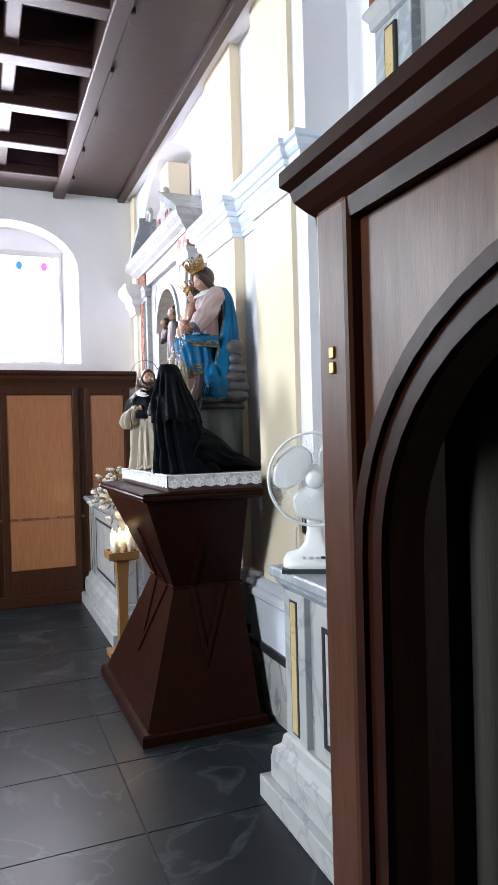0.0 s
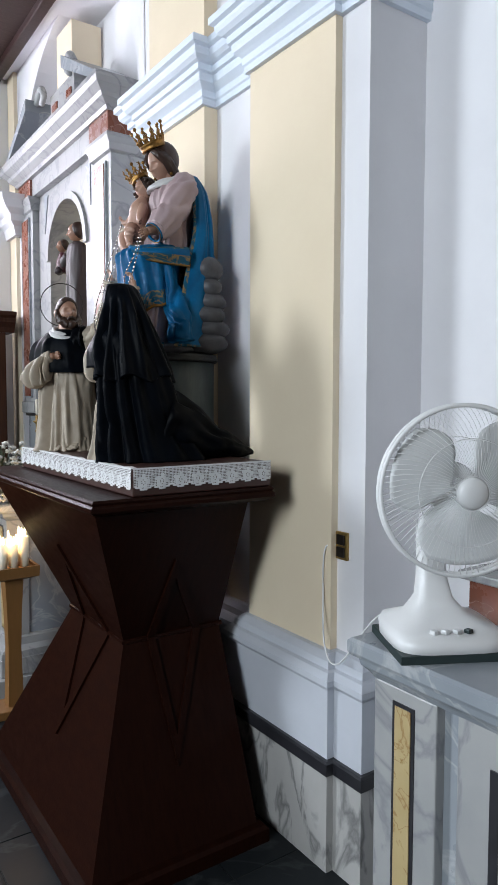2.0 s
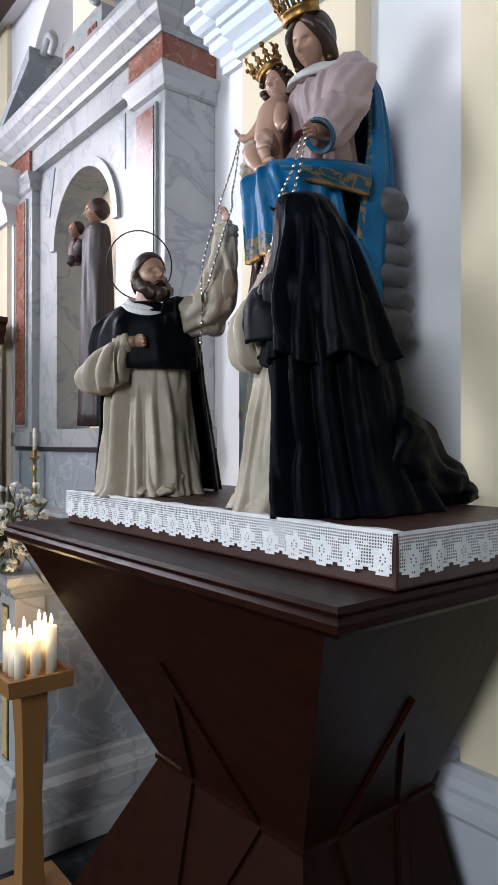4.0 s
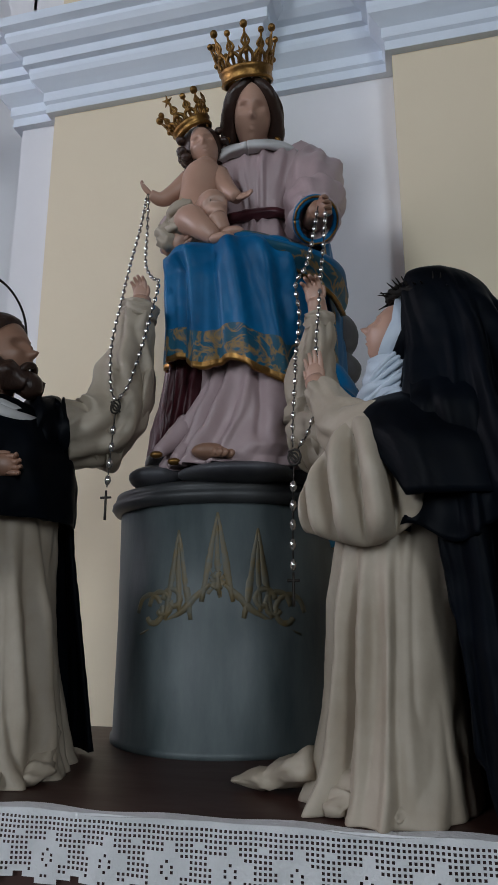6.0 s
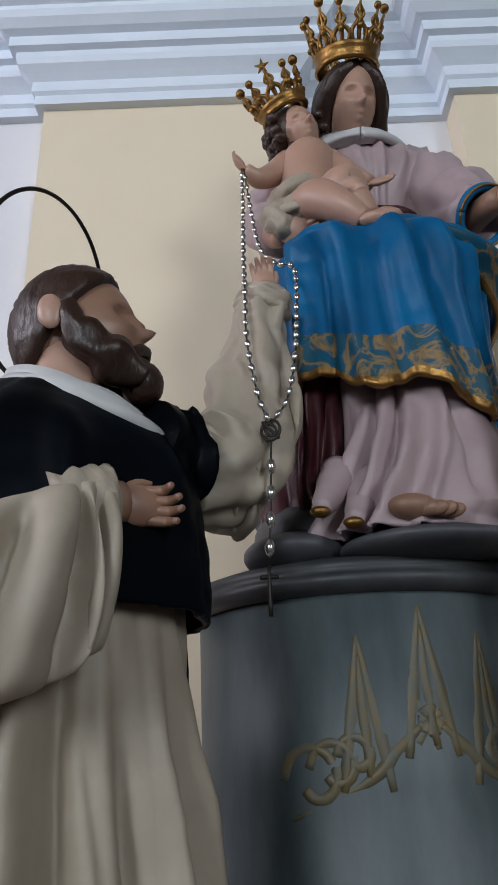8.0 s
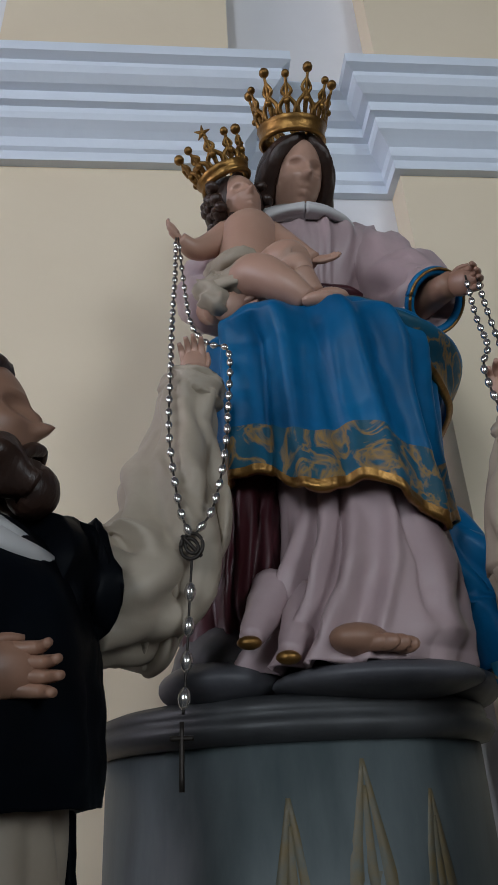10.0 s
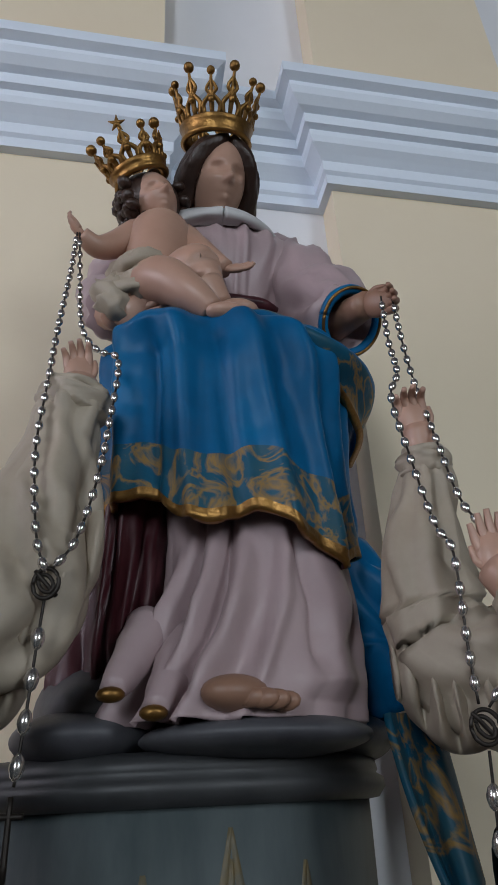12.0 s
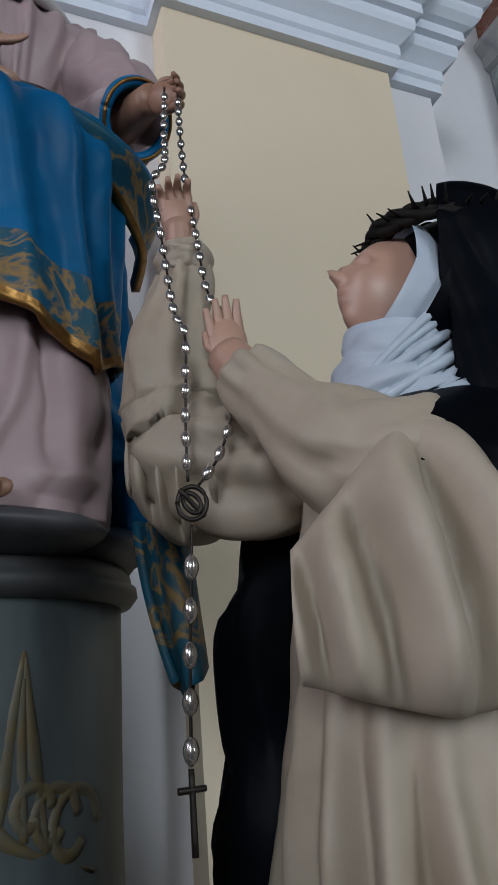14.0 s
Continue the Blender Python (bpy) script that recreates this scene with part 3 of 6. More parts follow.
for s0, s1, w in ((0.0, 0.03, 0.012), (0.03, 0.05, 0.02)):
    pts = [(oc + (ow + s0), 0.0)] + [(oc + (ow + s0) * math.cos(a), oz + (0.30 + s0) * math.sin(a)) for a in [math.pi * i / 24 for i in range(25)]] + [(oc - (ow + s0), 0.0)]
    pt2 = [(oc + (ow + s1), 0.0)] + [(oc + (ow + s1) * math.cos(a), oz + (0.30 + s1) * math.sin(a)) for a in [math.pi * i / 24 for i in range(25)]] + [(oc - (ow + s1), 0.0)]
    loft(bm, [[(CX, *p), (CX - w, *p), (CX - w, *q), (CX, *q)] for p, q in zip(pts, pt2)])
part("arch_moulding", bm, TABLEWOOD, conf, "dark arched moulding")
bm = bmesh.new()
rings = []
for path_x, path_y in ((-0.50, CY1), (CX, CY1), (CX, 1.3), (-0.50, 1.3)):
    sx = -1 if path_x == CX else 0
    sy = 1 if path_y == CY1 else -1
    rings.append([(path_x + sx * o, path_y + sy * o, z) for o, z in ((-0.01, 1.92), (0.016, 1.92), (0.018, 1.945), (0.028, 1.955), (0.04, 1.97), (0.044, 1.985), (0.055, 1.995), (0.055, 2.015), (-0.01, 2.02))])
loft(bm, rings)
part("top_moulding", bm, TABLEWOOD, conf, "dark stepped crown moulding")
part("roof_board", boxed(CX, -0.50, 1.3, CY1, 2.005, 2.025), CONFWOOD, conf)
bm = bmesh.new()
sheet(bm, lambda u, v: (CX + 0.12 + 0.018 * math.sin(u * 60) + 0.008 * math.sin(u * 97), 1.53 + u * 0.80, 0.02 + v * 1.85), 90, 3, 0.004)
part("curtain", bm, CURTAIN, conf, "dark hanging curtain", True)
for z in (1.752, 1.732):
    part("hinge_plate", boxed(CX - 0.026, CX - 0.020, CY1 - 0.036, CY1 - 0.024, z - 0.008, z + 0.008, 0.002), BRASS, conf, "small brass plate")


# ---- the hourglass stand ----
stand = thing("wooden_stand", "dark mahogany hourglass pedestal table with carved lozenges", "table", at=(-0.48, 5.78, 0))


def rect(x0, x1, y0, y1, z):
    return [(x0, y0, z), (x1, y0, z), (x1, y1, z), (x0, y1, z)]


TX0, TX1, TY0, TY1 = -0.835, -0.135, 5.11, 6.45
bm = bmesh.new()
loft(bm, [rect(TX0 + o, TX1 - o, TY0 + o, TY1 - o, z) for o, z in ((0.03, 1.30), (0.012, 1.308), (0.0, 1.318), (0.0, 1.330), (0.008, 1.338), (0.004, 1.346), (0.010, 1.354))])
part("tabletop", bm, TABLEWOOD, stand, "moulded dark mahogany top")
WZ, wx0, wx1, wy0, wy1 = 0.77, -0.588, -0.175, 5.44, 5.98
ux0, ux1, uy0, uy1 = -0.80, -0.215, 5.17, 6.40
lx0, lx1, ly0, ly1 = -0.825, -0.165, 5.18, 6.40
bm = bmesh.new()
loft(bm, [rect(wx0, wx1, wy0, wy1, WZ), rect(ux0, ux1, uy0, uy1, 1.30)])
part("upper_body", bm, TABLEWOOD, stand)
bm = bmesh.new()
loft(bm, [rect(lx0, lx1, ly0, ly1, 0.06), rect(wx0, wx1, wy0, wy1, WZ)])
part("lower_body", bm, TABLEWOOD, stand)
bm = bmesh.new()
loft(bm, [rect(-0.862 + o, -0.135 - o, 5.14 + o, 6.44 - o, z) for o, z in ((0, 0.0), (0, 0.05), (0.012, 0.062))])
part("base_plate", bm, TABLEWOOD, stand)
bm = bmesh.new()
loft(bm, [rect(wx0 - o, wx1 + o, wy0 - o, wy1 + o, z) for o, z in ((0.0, WZ - 0.012), (0.010, WZ - 0.006), (0.010, WZ + 0.006), (0.0, WZ + 0.012))])
part("waist_moulding", bm, TABLEWOOD, stand)


def lerp(a, b, t):
    return tuple(p + (q - p) * t for p, q in zip(a, b))


def lozenge(up, a0, a1, b0, b1, out):
    """A raised triangular frame on one sloping face, from its waist edge (a) to its outer edge (b)."""
    base0, base1, tip = lerp(a0, a1, 0.22), lerp(a0, a1, 0.78), lerp(lerp(a0, a1, 0.5), lerp(b0, b1, 0.5), 0.62)
    b0i, b1i, tipi = lerp(a0, a1, 0.30), lerp(a0, a1, 0.70), lerp(lerp(a0, a1, 0.5), lerp(b0, b1, 0.5), 0.48)
    bm = bmesh.new()
    o = Vector(out) * 0.010
    rings = [[Vector(p), Vector(p) + o, Vector(q) + o, Vector(q)] for p, q in ((base0, b0i), (tip, tipi), (base1, b1i))]
    loft(bm, rings)
    return bm


for a0, a1, b0, b1, out in (((wx0, wy0, WZ), (wx1, wy0, WZ), (ux0, uy0, 1.30), (ux1, uy0, 1.30), (0, -0.88, -0.46)), ((wx0, wy0, WZ), (wx1, wy0, WZ), (lx0, ly0, 0.06), (lx1, ly0, 0.06), (0, -0.99, 0.14)),
                            ((wx0, wy0, WZ), (wx0, wy1, WZ), (ux0, uy0, 1.30), (ux0, uy1, 1.30), (-0.97, 0, -0.24)), ((wx0, wy0, WZ), (wx0, wy1, WZ), (lx0, ly0, 0.06), (lx0, ly1, 0.06), (-0.99, 0, 0.13))):
    part("carved_lozenge", lozenge(1, a0, a1, b0, b1, out), TABLEWOOD, stand, "carved lozenge frame")

# platform of the statue group and its lace
PX0, PX1, PY0, PY1, PZ = -0.69, -0.02, 5.125, 6.33, 1.445
PXL = -0.145
plat = tagged(mesh_object("platform", boxed(PX0, PXL, PY0, PY1, 1.355, PZ, 0.006), BASEWOOD), "low brown painted platform on the stand", "platform")


def lace_strip(p0, p1, out, name="lace_trim"):
    """Crocheted edging hung on the platform's edge: filet net with solid roses and a scalloped rim."""
    a, b, o = Vector(p0), Vector(p1), Vector(out)
    ln = (b - a).length
    d = (b - a) / ln
    cell = 0.0052
    nx, nz = int(ln / cell), 15
    bm = bmesh.new()
    per = 13
    vs = {}

    def at(i, j):
        if (i, j) not in vs:
            w = 0.0035 + 0.004 * (j / nz) + 0.0016 * math.sin(i * 0.21) * (j / nz) + 0.001 * math.sin(i * 0.57 + j * 0.3)
            vs[i, j] = bm.verts.new(a + d * (i * cell) + o * w + Vector((0, 0, 0.004 - j * cell * (0.98 + 0.02 * math.sin(i * 0.13)))))
        return vs[i, j]
    for i in range(nx):
        c = (i % per) - per // 2
        for j in range(nz):
            k = j - 8.5
            scal = 12.8 + 0.9 * math.cos(2 * math.pi * (i % per - per // 2) / per)
            if j > scal:
                continue
            rr = math.hypot(c, k)
            th = math.atan2(k, c)
            solid = j < 1 or j > scal - 1.2 or rr < 1.1 or (1.7 < rr < 4.1 + 0.9 * math.cos(5 * th + 0.8)) or (j in (4, 11) and abs(c) == 6)
            if solid:
                bm.faces.new((at(i, j), at(i + 1, j), at(i + 1, j + 1), at(i, j + 1)))
            else:
                t = 0.22
                p, q, r, s = (at(i, j), at(i + 1, j), at(i + 1, j + 1), at(i, j + 1))
                m = (p.co + q.co + r.co + s.co) / 4
                inn = [bm.verts.new(v.co.lerp(m, 2 * t)) for v in (p, q, r, s)]
                ou = (p, q, r, s)
                for e in range(4):
                    f = (e + 1) % 4
                    bm.faces.new((ou[e], ou[f], inn[f], inn[e]))
    return bm


lace = thing("lace_edging", "white crocheted lace edging with rose pattern on the platform", "lace", at=(PX0, 5.7, PZ))
part("front_strip", lace_strip((PX0, PY1, PZ), (PX0, PY0, PZ), (-1, 0, 0)), LACE, lace)
part("side_strip", lace_strip((PX0, PY0, PZ), (PXL, PY0, PZ), (0, -1, 0)), LACE, lace)
bm = bmesh.new()
sheet(bm, lambda u, v: (PX0 - 0.004 + 0.022 * v + 0.004 * math.sin(u * 31), PY0 + u * (PY1 - PY0), PZ + 0.003 + 0.0015 * math.sin(u * 50)), 80, 3, 0.002)
part("folded_edge", bm, LACE, lace)


# ---- the statue group ----
# painted drum pedestal
PCX, PCY, PR = -0.195, 5.825, 0.202
ped = thing("drum_pedestal", "grey-blue marbled drum pedestal with a faded gold monogram", "pedestal", at=(PCX, PCY, PZ))
bm = bmesh.new()
lathe(bm, [(PR + 0.004, 0.0), (PR + 0.004, 0.01), (PR, 0.012), (PR - 0.002, 0.2), (PR, 0.388)], (PCX, PCY, PZ), 64)
part("drum", bm, PEDPAINT, ped, "", True)
bm = bmesh.new()
lathe(bm, [(PR - 0.01, 0.380), (PR + 0.010, 0.383), (PR + 0.017, 0.392), (PR + 0.016, 0.400), (PR + 0.009, 0.404), (PR + 0.011, 0.407), (PR + 0.009, 0.416), (PR - 0.005, 0.421), (PR - 0.09, 0.424)], (PCX, PCY, PZ), 64)
part("rim", bm, RIMPAINT, ped, "dark grey moulded rim", True)


def on_drum(deg, z, out=-0.0026):
    a = math.pi - radians(deg)
    return (PCX + (PR + out) * math.cos(a), PCY + (PR + out) * math.sin(a), z)


def ink(deg, z, r):
    return (*on_drum(deg, z, 0.0008 - 2 * r), 2 * r)


bm = bmesh.new()
for c, tip, wide in ((-9.5, 1.812, 5.5), (9.0, 1.785, 5.0), (-28.0, 1.787, 5.0)):
    for sgn in (-1, 1):
        tube(bm, [ink(c, tip, 0.0012), ink(c + sgn * wide * 0.45, tip - 0.05, 0.0035), ink(c + sgn * wide * 0.8, tip - 0.09, 0.0055), ink(c + sgn * wide * 1.3, tip - 0.14, 0.002)], 6, 0, 14)
    tube(bm, [ink(c, tip - 0.02, 0.001), ink(c, tip - 0.07, 0.004), ink(c - 1, tip - 0.13, 0.002)], 6, 0, 10)
for k in range(7):
    a = 2 * math.pi * k / 7
    tube(bm, [ink(-9.5, 1.705, 0.004), ink(-9.5 + 4 * math.cos(a), 1.705 + 0.015 * math.sin(a), 0.006), ink(-9.5 + 7 * math.cos(a), 1.705 + 0.028 * math.sin(a), 0.002)], 6, 0, 8)
for sgn in (-1, 1):
    for k in range(3):
        c0, z0, rr = -9.5 + sgn * (33 - 6 * k), 1.656 + 0.010 * k, 0.034 - 0.007 * k
        tube(bm, [ink(c0 + sgn * rr * 280 * math.cos(t) * (1 - t / 9), z0 + rr * math.sin(t) * (1 - t / 9), 0.0035) for t in [0.7 * i for i in range(9)]], 6, 0, 26)
    tube(bm, [ink(-9.5 + sgn * 3, 1.70, 0.002), ink(-9.5 + sgn * 10, 1.68, 0.005), ink(-9.5 + sgn * 18, 1.655, 0.003), ink(-9.5 + sgn * 40, 1.622, 0.001)], 6, 0, 16)
part("monogram", bm, EMBLEM, ped, "faded gold painted monogram", True)

# grey cloud under the seated figure and rock seat behind
bm = bmesh.new()


def lump(bm, c, r, seed, amp=0.16, mi=0):
    before = set(bm.verts)
    ball(bm, c, r, mi, None, 28, 18)
    cc = Vector(c)
    for v in set(bm.verts) - before:
        d = v.co - cc
        v.co = cc + d * (1 + amp * noise.noise(d * 14 + Vector((seed, 0, 0))) + 0.4 * amp * noise.noise(d * 34))


lump(bm, (-0.375, 5.765, 1.874), (0.080, 0.098, 0.017), 3, 0.05)
lump(bm, (-0.30, 5.90, 1.905), (0.085, 0.050, 0.040), 5, 0.12)
lump(bm, (-0.33, 5.905, 1.880), (0.075, 0.060, 0.022), 6, 0.08)
lump(bm, (-0.25, 5.68, 1.880), (0.10, 0.075, 0.028), 7, 0.10)
lump(bm, (-0.15, 5.80, 1.93), (0.15, 0.16, 0.08), 9)
lump(bm, (-0.105, 5.635, 2.212), (0.066, 0.060, 0.056), 11, 0.04)
for k, (dx, r) in enumerate(((0.0, 0.062), (0.012, 0.078), (-0.006, 0.084), (0.010, 0.092), (0.0, 0.100))):
    lump(bm, (-0.105 + dx, 5.645 + 0.4 * dx, 2.140 - 0.058 * k), (r, 0.072, 0.046), 12 + k, 0.10)
lump(bm, (-0.10, 5.79, 2.15), (0.09, 0.11, 0.13), 14)
tagged(mesh_object("cloud_seat", bm, ROCKPAINT, smooth=True), "grey painted cloud and rock seat on the pedestal", "rock seat")


def statue(name, bm, mats, label):
    """One painted carved figure; its cloth gets shallow crossing creases."""
    cloth = {i for i, m in enumerate(mats) if m in (CREAM, BLACKCLOTH, MAUVE, BLUE, BLUEHEM, MAROON)}
    bm.normal_update()
    for v in bm.verts:
        if any(fc.material_index in cloth for fc in v.link_faces):
            p = v.co + 0.02 * noise.noise_vector(v.co * 9)
            a = noise.noise(Vector((p.x * 17, p.y * 17, p.z * 24)))
            b = noise.noise(Vector((p.x * 38, p.y * 38, p.z * 30)) + Vector((5, 1, 3)))
            v.co += v.normal * (0.0030 * (0.22 - abs(a)) + 0.0010 * (0.2 - abs(b)))
    return tagged(mesh_object(name, bm, mats, smooth=True), label, "statue", group="painted statue group")


# seated crowned figure
MC, MB, MH, MS, MK, ML, MM, MG, MD = range(9)
bm = bmesh.new()
torso = robe([(2.600, -0.205, 5.765, 0.038, 0.040, 0.02), (2.582, -0.200, 5.760, 0.066, 0.080, 0.03), (2.555, -0.196, 5.757, 0.084, 0.110, 0.05), (2.50, -0.205, 5.757, 0.092, 0.118, 0.08), (2.41, -0.213, 5.757, 0.072, 0.088, 0.10), (2.33, -0.225, 5.76, 0.090, 0.105, 0.10), (2.25, -0.235, 5.765, 0.10, 0.115, 0.06)], 0.7, 12, 18,
             ridges=[(168, 176, 6, 0.010, 0.1, 0.62), (192, 186, 6, 0.010, 0.1, 0.62), (212, 198, 6, 0.012, 0.15, 0.62), (230, 212, 6, 0.010, 0.2, 0.62), (182, 182, 5, 0.012, 0.62, 1.0), (205, 208, 5, 0.012, 0.62, 1.0), (160, 156, 6, 0.012, 0.62, 1.0)])
sheet(bm, torso, 190, 60, 0.006, MC, True)
tube(bm, [(-0.240, 5.850, 2.412, 0.010), (-0.278, 5.808, 2.406, 0.011), (-0.296, 5.757, 2.402, 0.011), (-0.282, 5.705, 2.404, 0.011), (-0.240, 5.666, 2.408, 0.010)], 12, MM, 40, 0.10, 5, 0.3)
# outstretched sleeve with a turned cuff, and the hand in it
tube(bm, [(-0.19, 5.685, 2.565, 0.052), (-0.215, 5.655, 2.52, 0.060), (-0.255, 5.640, 2.455, 0.060), (-0.30, 5.636, 2.392, 0.056), (-0.342, 5.630, 2.345, 0.048), (-0.358, 5.626, 2.332, 0.040)], 40, MC, 70, 0.055, 9, 0.4, open_end=True)
cuff_way = Vector((-0.72, -0.18, -0.58)).normalized()
cuff_a = cuff_way.cross(Vector((0, 0, 1))).normalized()
cuff_b = cuff_way.cross(cuff_a)
tube(bm, [(*(Vector((-0.361, 5.6255, 2.330)) + cuff_a * 0.036 * math.cos(a) + cuff_b * 0.038 * math.sin(a)), 0.0060) for a in [2 * math.pi * k / 16 for k in range(17)]], 8, MB, 50)
tube(bm, [(*(Vector((-0.365, 5.6245, 2.327)) + cuff_a * 0.038 * math.cos(a) + cuff_b * 0.040 * math.sin(a)), 0.0020) for a in [2 * math.pi * k / 16 for k in range(17)]], 8, MG, 50)
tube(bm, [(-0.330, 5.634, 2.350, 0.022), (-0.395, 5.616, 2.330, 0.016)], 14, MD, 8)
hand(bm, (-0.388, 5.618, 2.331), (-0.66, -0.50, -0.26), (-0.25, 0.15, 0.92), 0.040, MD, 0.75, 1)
tube(bm, [(-0.19, 5.850, 2.565, 0.048), (-0.215, 5.885, 2.49, 0.052), (-0.262, 5.905, 2.415, 0.046), (-0.325, 5.905, 2.345, 0.034)], 34, MC, 50, 0.05, 8, 1.9)
tube(bm, [(-0.315, 5.908, 2.35, 0.020), (-0.360, 5.900, 2.312, 0.015)], 12, MS, 6)
hand(bm, (-0.358, 5.900, 2.312), (-0.22, -0.85, 0.40), (-0.25, 0.30, 0.85), 0.038, MS, 0.35, 1)
# pale dress below the knees and the lining behind it
sheet(bm, robe([(2.20, -0.28, 5.765, 0.11, 0.095, 0.03), (2.08, -0.308, 5.755, 0.092, 0.088, 0.05), (1.98, -0.322, 5.756, 0.090, 0.090, 0.07), (1.92, -0.332, 5.768, 0.096, 0.098, 0.08), (1.884, -0.338, 5.776, 0.104, 0.106, 0.08)], 1.3, 7, 12,
               ridges=[(140, 112, 7, 0.026, 0.32, 1.0), (158, 134, 6, 0.024, 0.32, 1.0), (176, 150, 7, 0.028, 0.32, 1.0), (200, 172, 5, 0.010, 0.2, 1.0), (226, 222, 20, 0.016, 0.3, 0.9), (196, 214, 5, -0.012, 0.2, 0.8), (166, 142, 4, -0.014, 0.1, 1.0), (149, 122, 4, -0.014, 0.1, 1.0), (250, 246, 7, 0.012, 0.2, 1.0), (262, 264, 5, 0.012, 0.2, 1.0)]), 220, 70, 0.006, MC, True)
sheet(bm, robe([(2.14, -0.26, 5.87, 0.09, 0.055, 0.08), (2.03, -0.268, 5.878, 0.085, 0.052, 0.18), (1.96, -0.275, 5.888, 0.085, 0.056, 0.24), (1.90, -0.28, 5.885, 0.095, 0.062, 0.2)], 0.3, 8, 13), 110, 34, 0.006, MM, True)
for px, py, pz, dy in ((-0.427, 5.884, 1.906, 0.35), (-0.432, 5.852, 1.892, 0.12)):
    tube(bm, [(px + 0.060, py - 0.030, pz + 0.060, 0.022), (px + 0.026, py - 0.012, pz + 0.024, 0.016), (px, py, pz, 0.010)], 18, MC, 14, 0.02, 5, dy)
    ball(bm, (px - 0.003, py + 0.001, pz - 0.003), (0.008, 0.011, 0.006), MG, None, 12, 8)
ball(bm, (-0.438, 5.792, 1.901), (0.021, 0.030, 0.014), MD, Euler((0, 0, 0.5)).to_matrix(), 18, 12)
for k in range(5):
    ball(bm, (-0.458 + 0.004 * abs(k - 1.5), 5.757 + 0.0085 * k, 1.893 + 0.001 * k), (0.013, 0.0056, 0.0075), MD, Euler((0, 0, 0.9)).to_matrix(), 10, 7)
# blue mantle over the lap
lap = robe([(2.296, -0.24, 5.775, 0.05, 0.09, 0.0), (2.300, -0.275, 5.770, 0.092, 0.118, 0.02), (2.284, -0.296, 5.772, 0.118, 0.128, 0.03), (2.24, -0.304, 5.775, 0.126, 0.130, 0.04), (2.15, -0.303, 5.776, 0.124, 0.126, 0.05), (2.055, -0.300, 5.776, 0.130, 0.126, 0.06)], 2.2, 7, 11,
           ridges=[(142, 140, 15, 0.022, 0.15, 0.62), (218, 216, 22, 0.012, 0.2, 0.7), (150, 158, 5, 0.014, 0.3, 1.0), (128, 122, 6, 0.014, 0.3, 1.0), (112, 104, 6, 0.014, 0.3, 1.0), (166, 200, 6, 0.013, 0.25, 1.0), (180, 228, 6, 0.013, 0.3, 1.0), (200, 250, 7, 0.012, 0.25, 1.0), (158, 178, 4, -0.010, 0.4, 1.0), (139, 140, 4, -0.013, 0.45, 1.0), (236, 268, 7, 0.012, 0.3, 1.0)])


def lap_fn(u, v):
    x, y, z = lap(u, v)
    d = 360 * u
    z += v * v * (0.030 * math.exp(-((d - 112) / 22) ** 2) + 0.022 * math.exp(-((d - 140) / 9) ** 2) - 0.034 * math.exp(-((d - 228) / 26) ** 2) - 0.012 * math.exp(-((d - 160) / 12) ** 2) + 0.004 * math.sin(d * 0.21))
    return (x, y, z)


sheet(bm, lap_fn, 240, 90, 0.006, MB, True, MM, lambda u, v: MG if v > 0.975 else MH if v > 0.86 else MB)
# mantle down the back, and its turned edge across the lap
back = robe([(2.605, -0.150, 5.765, 0.05, 0.085, 0.02), (2.53, -0.138, 5.760, 0.075, 0.118, 0.05), (2.38, -0.130, 5.755, 0.088, 0.128, 0.08), (2.25, -0.148, 5.752, 0.115, 0.140, 0.10), (2.10, -0.170, 5.745, 0.135, 0.142, 0.12), (1.93, -0.195, 5.738, 0.145, 0.142, 0.13), (1.885, -0.20, 5.738, 0.15, 0.145, 0.13)], 0.2, 9, 14)
sheet(bm, lambda u, v: back(u, v, 0.03, 0.66 + 0.02 * (1 - v), 1.30 + 0.02 * v), 130, 70, 0.007, MB, False, MB, lambda u, v: MH if v > 0.95 or u > 0.97 or u < 0.03 else MB)
fold_path = spline([(-0.335, 5.815, 2.312), (-0.385, 5.765, 2.303), (-0.402, 5.712, 2.285), (-0.372, 5.655, 2.272), (-0.305, 5.610, 2.272), (-0.215, 5.602, 2.280)], 61)


def fold_fn(u, v):
    k = min(int(round(u * 60)), 60)
    p = fold_path[k]
    a = fold_path[min(k + 1, 60)] - fold_path[max(k - 1, 0)]
    n = Vector((a[1], -a[0], 0)).normalized()
    n = n if n.x < 0 or n.y < -0.9 else -n
    drop = 0.020 + 0.058 * u ** 1.1
    out = 0.006 + 0.016 * math.sin(math.pi * min(1, v * 1.15)) + 0.005 * math.sin(9 * u + 5 * v)
    return (p[0] + n.x * out, p[1] + n.y * out, p[2] + 0.006 - drop * v)


sheet(bm, fold_fn, 61, 16, 0.010, MB, False, MB, lambda u, v: MG if v > 0.93 else MH if 0.45 < v or v < 0.08 else MB)
tube(bm, [(-0.24, 5.72, 2.30, 0.032), (-0.30, 5.682, 2.262, 0.036), (-0.285, 5.672, 2.18, 0.038), (-0.262, 5.655, 2.09, 0.042), (-0.255, 5.614, 2.00, 0.050), (-0.255, 5.588, 1.905, 0.050)], 34, MB, 60, 0.10, 6, 2.5)
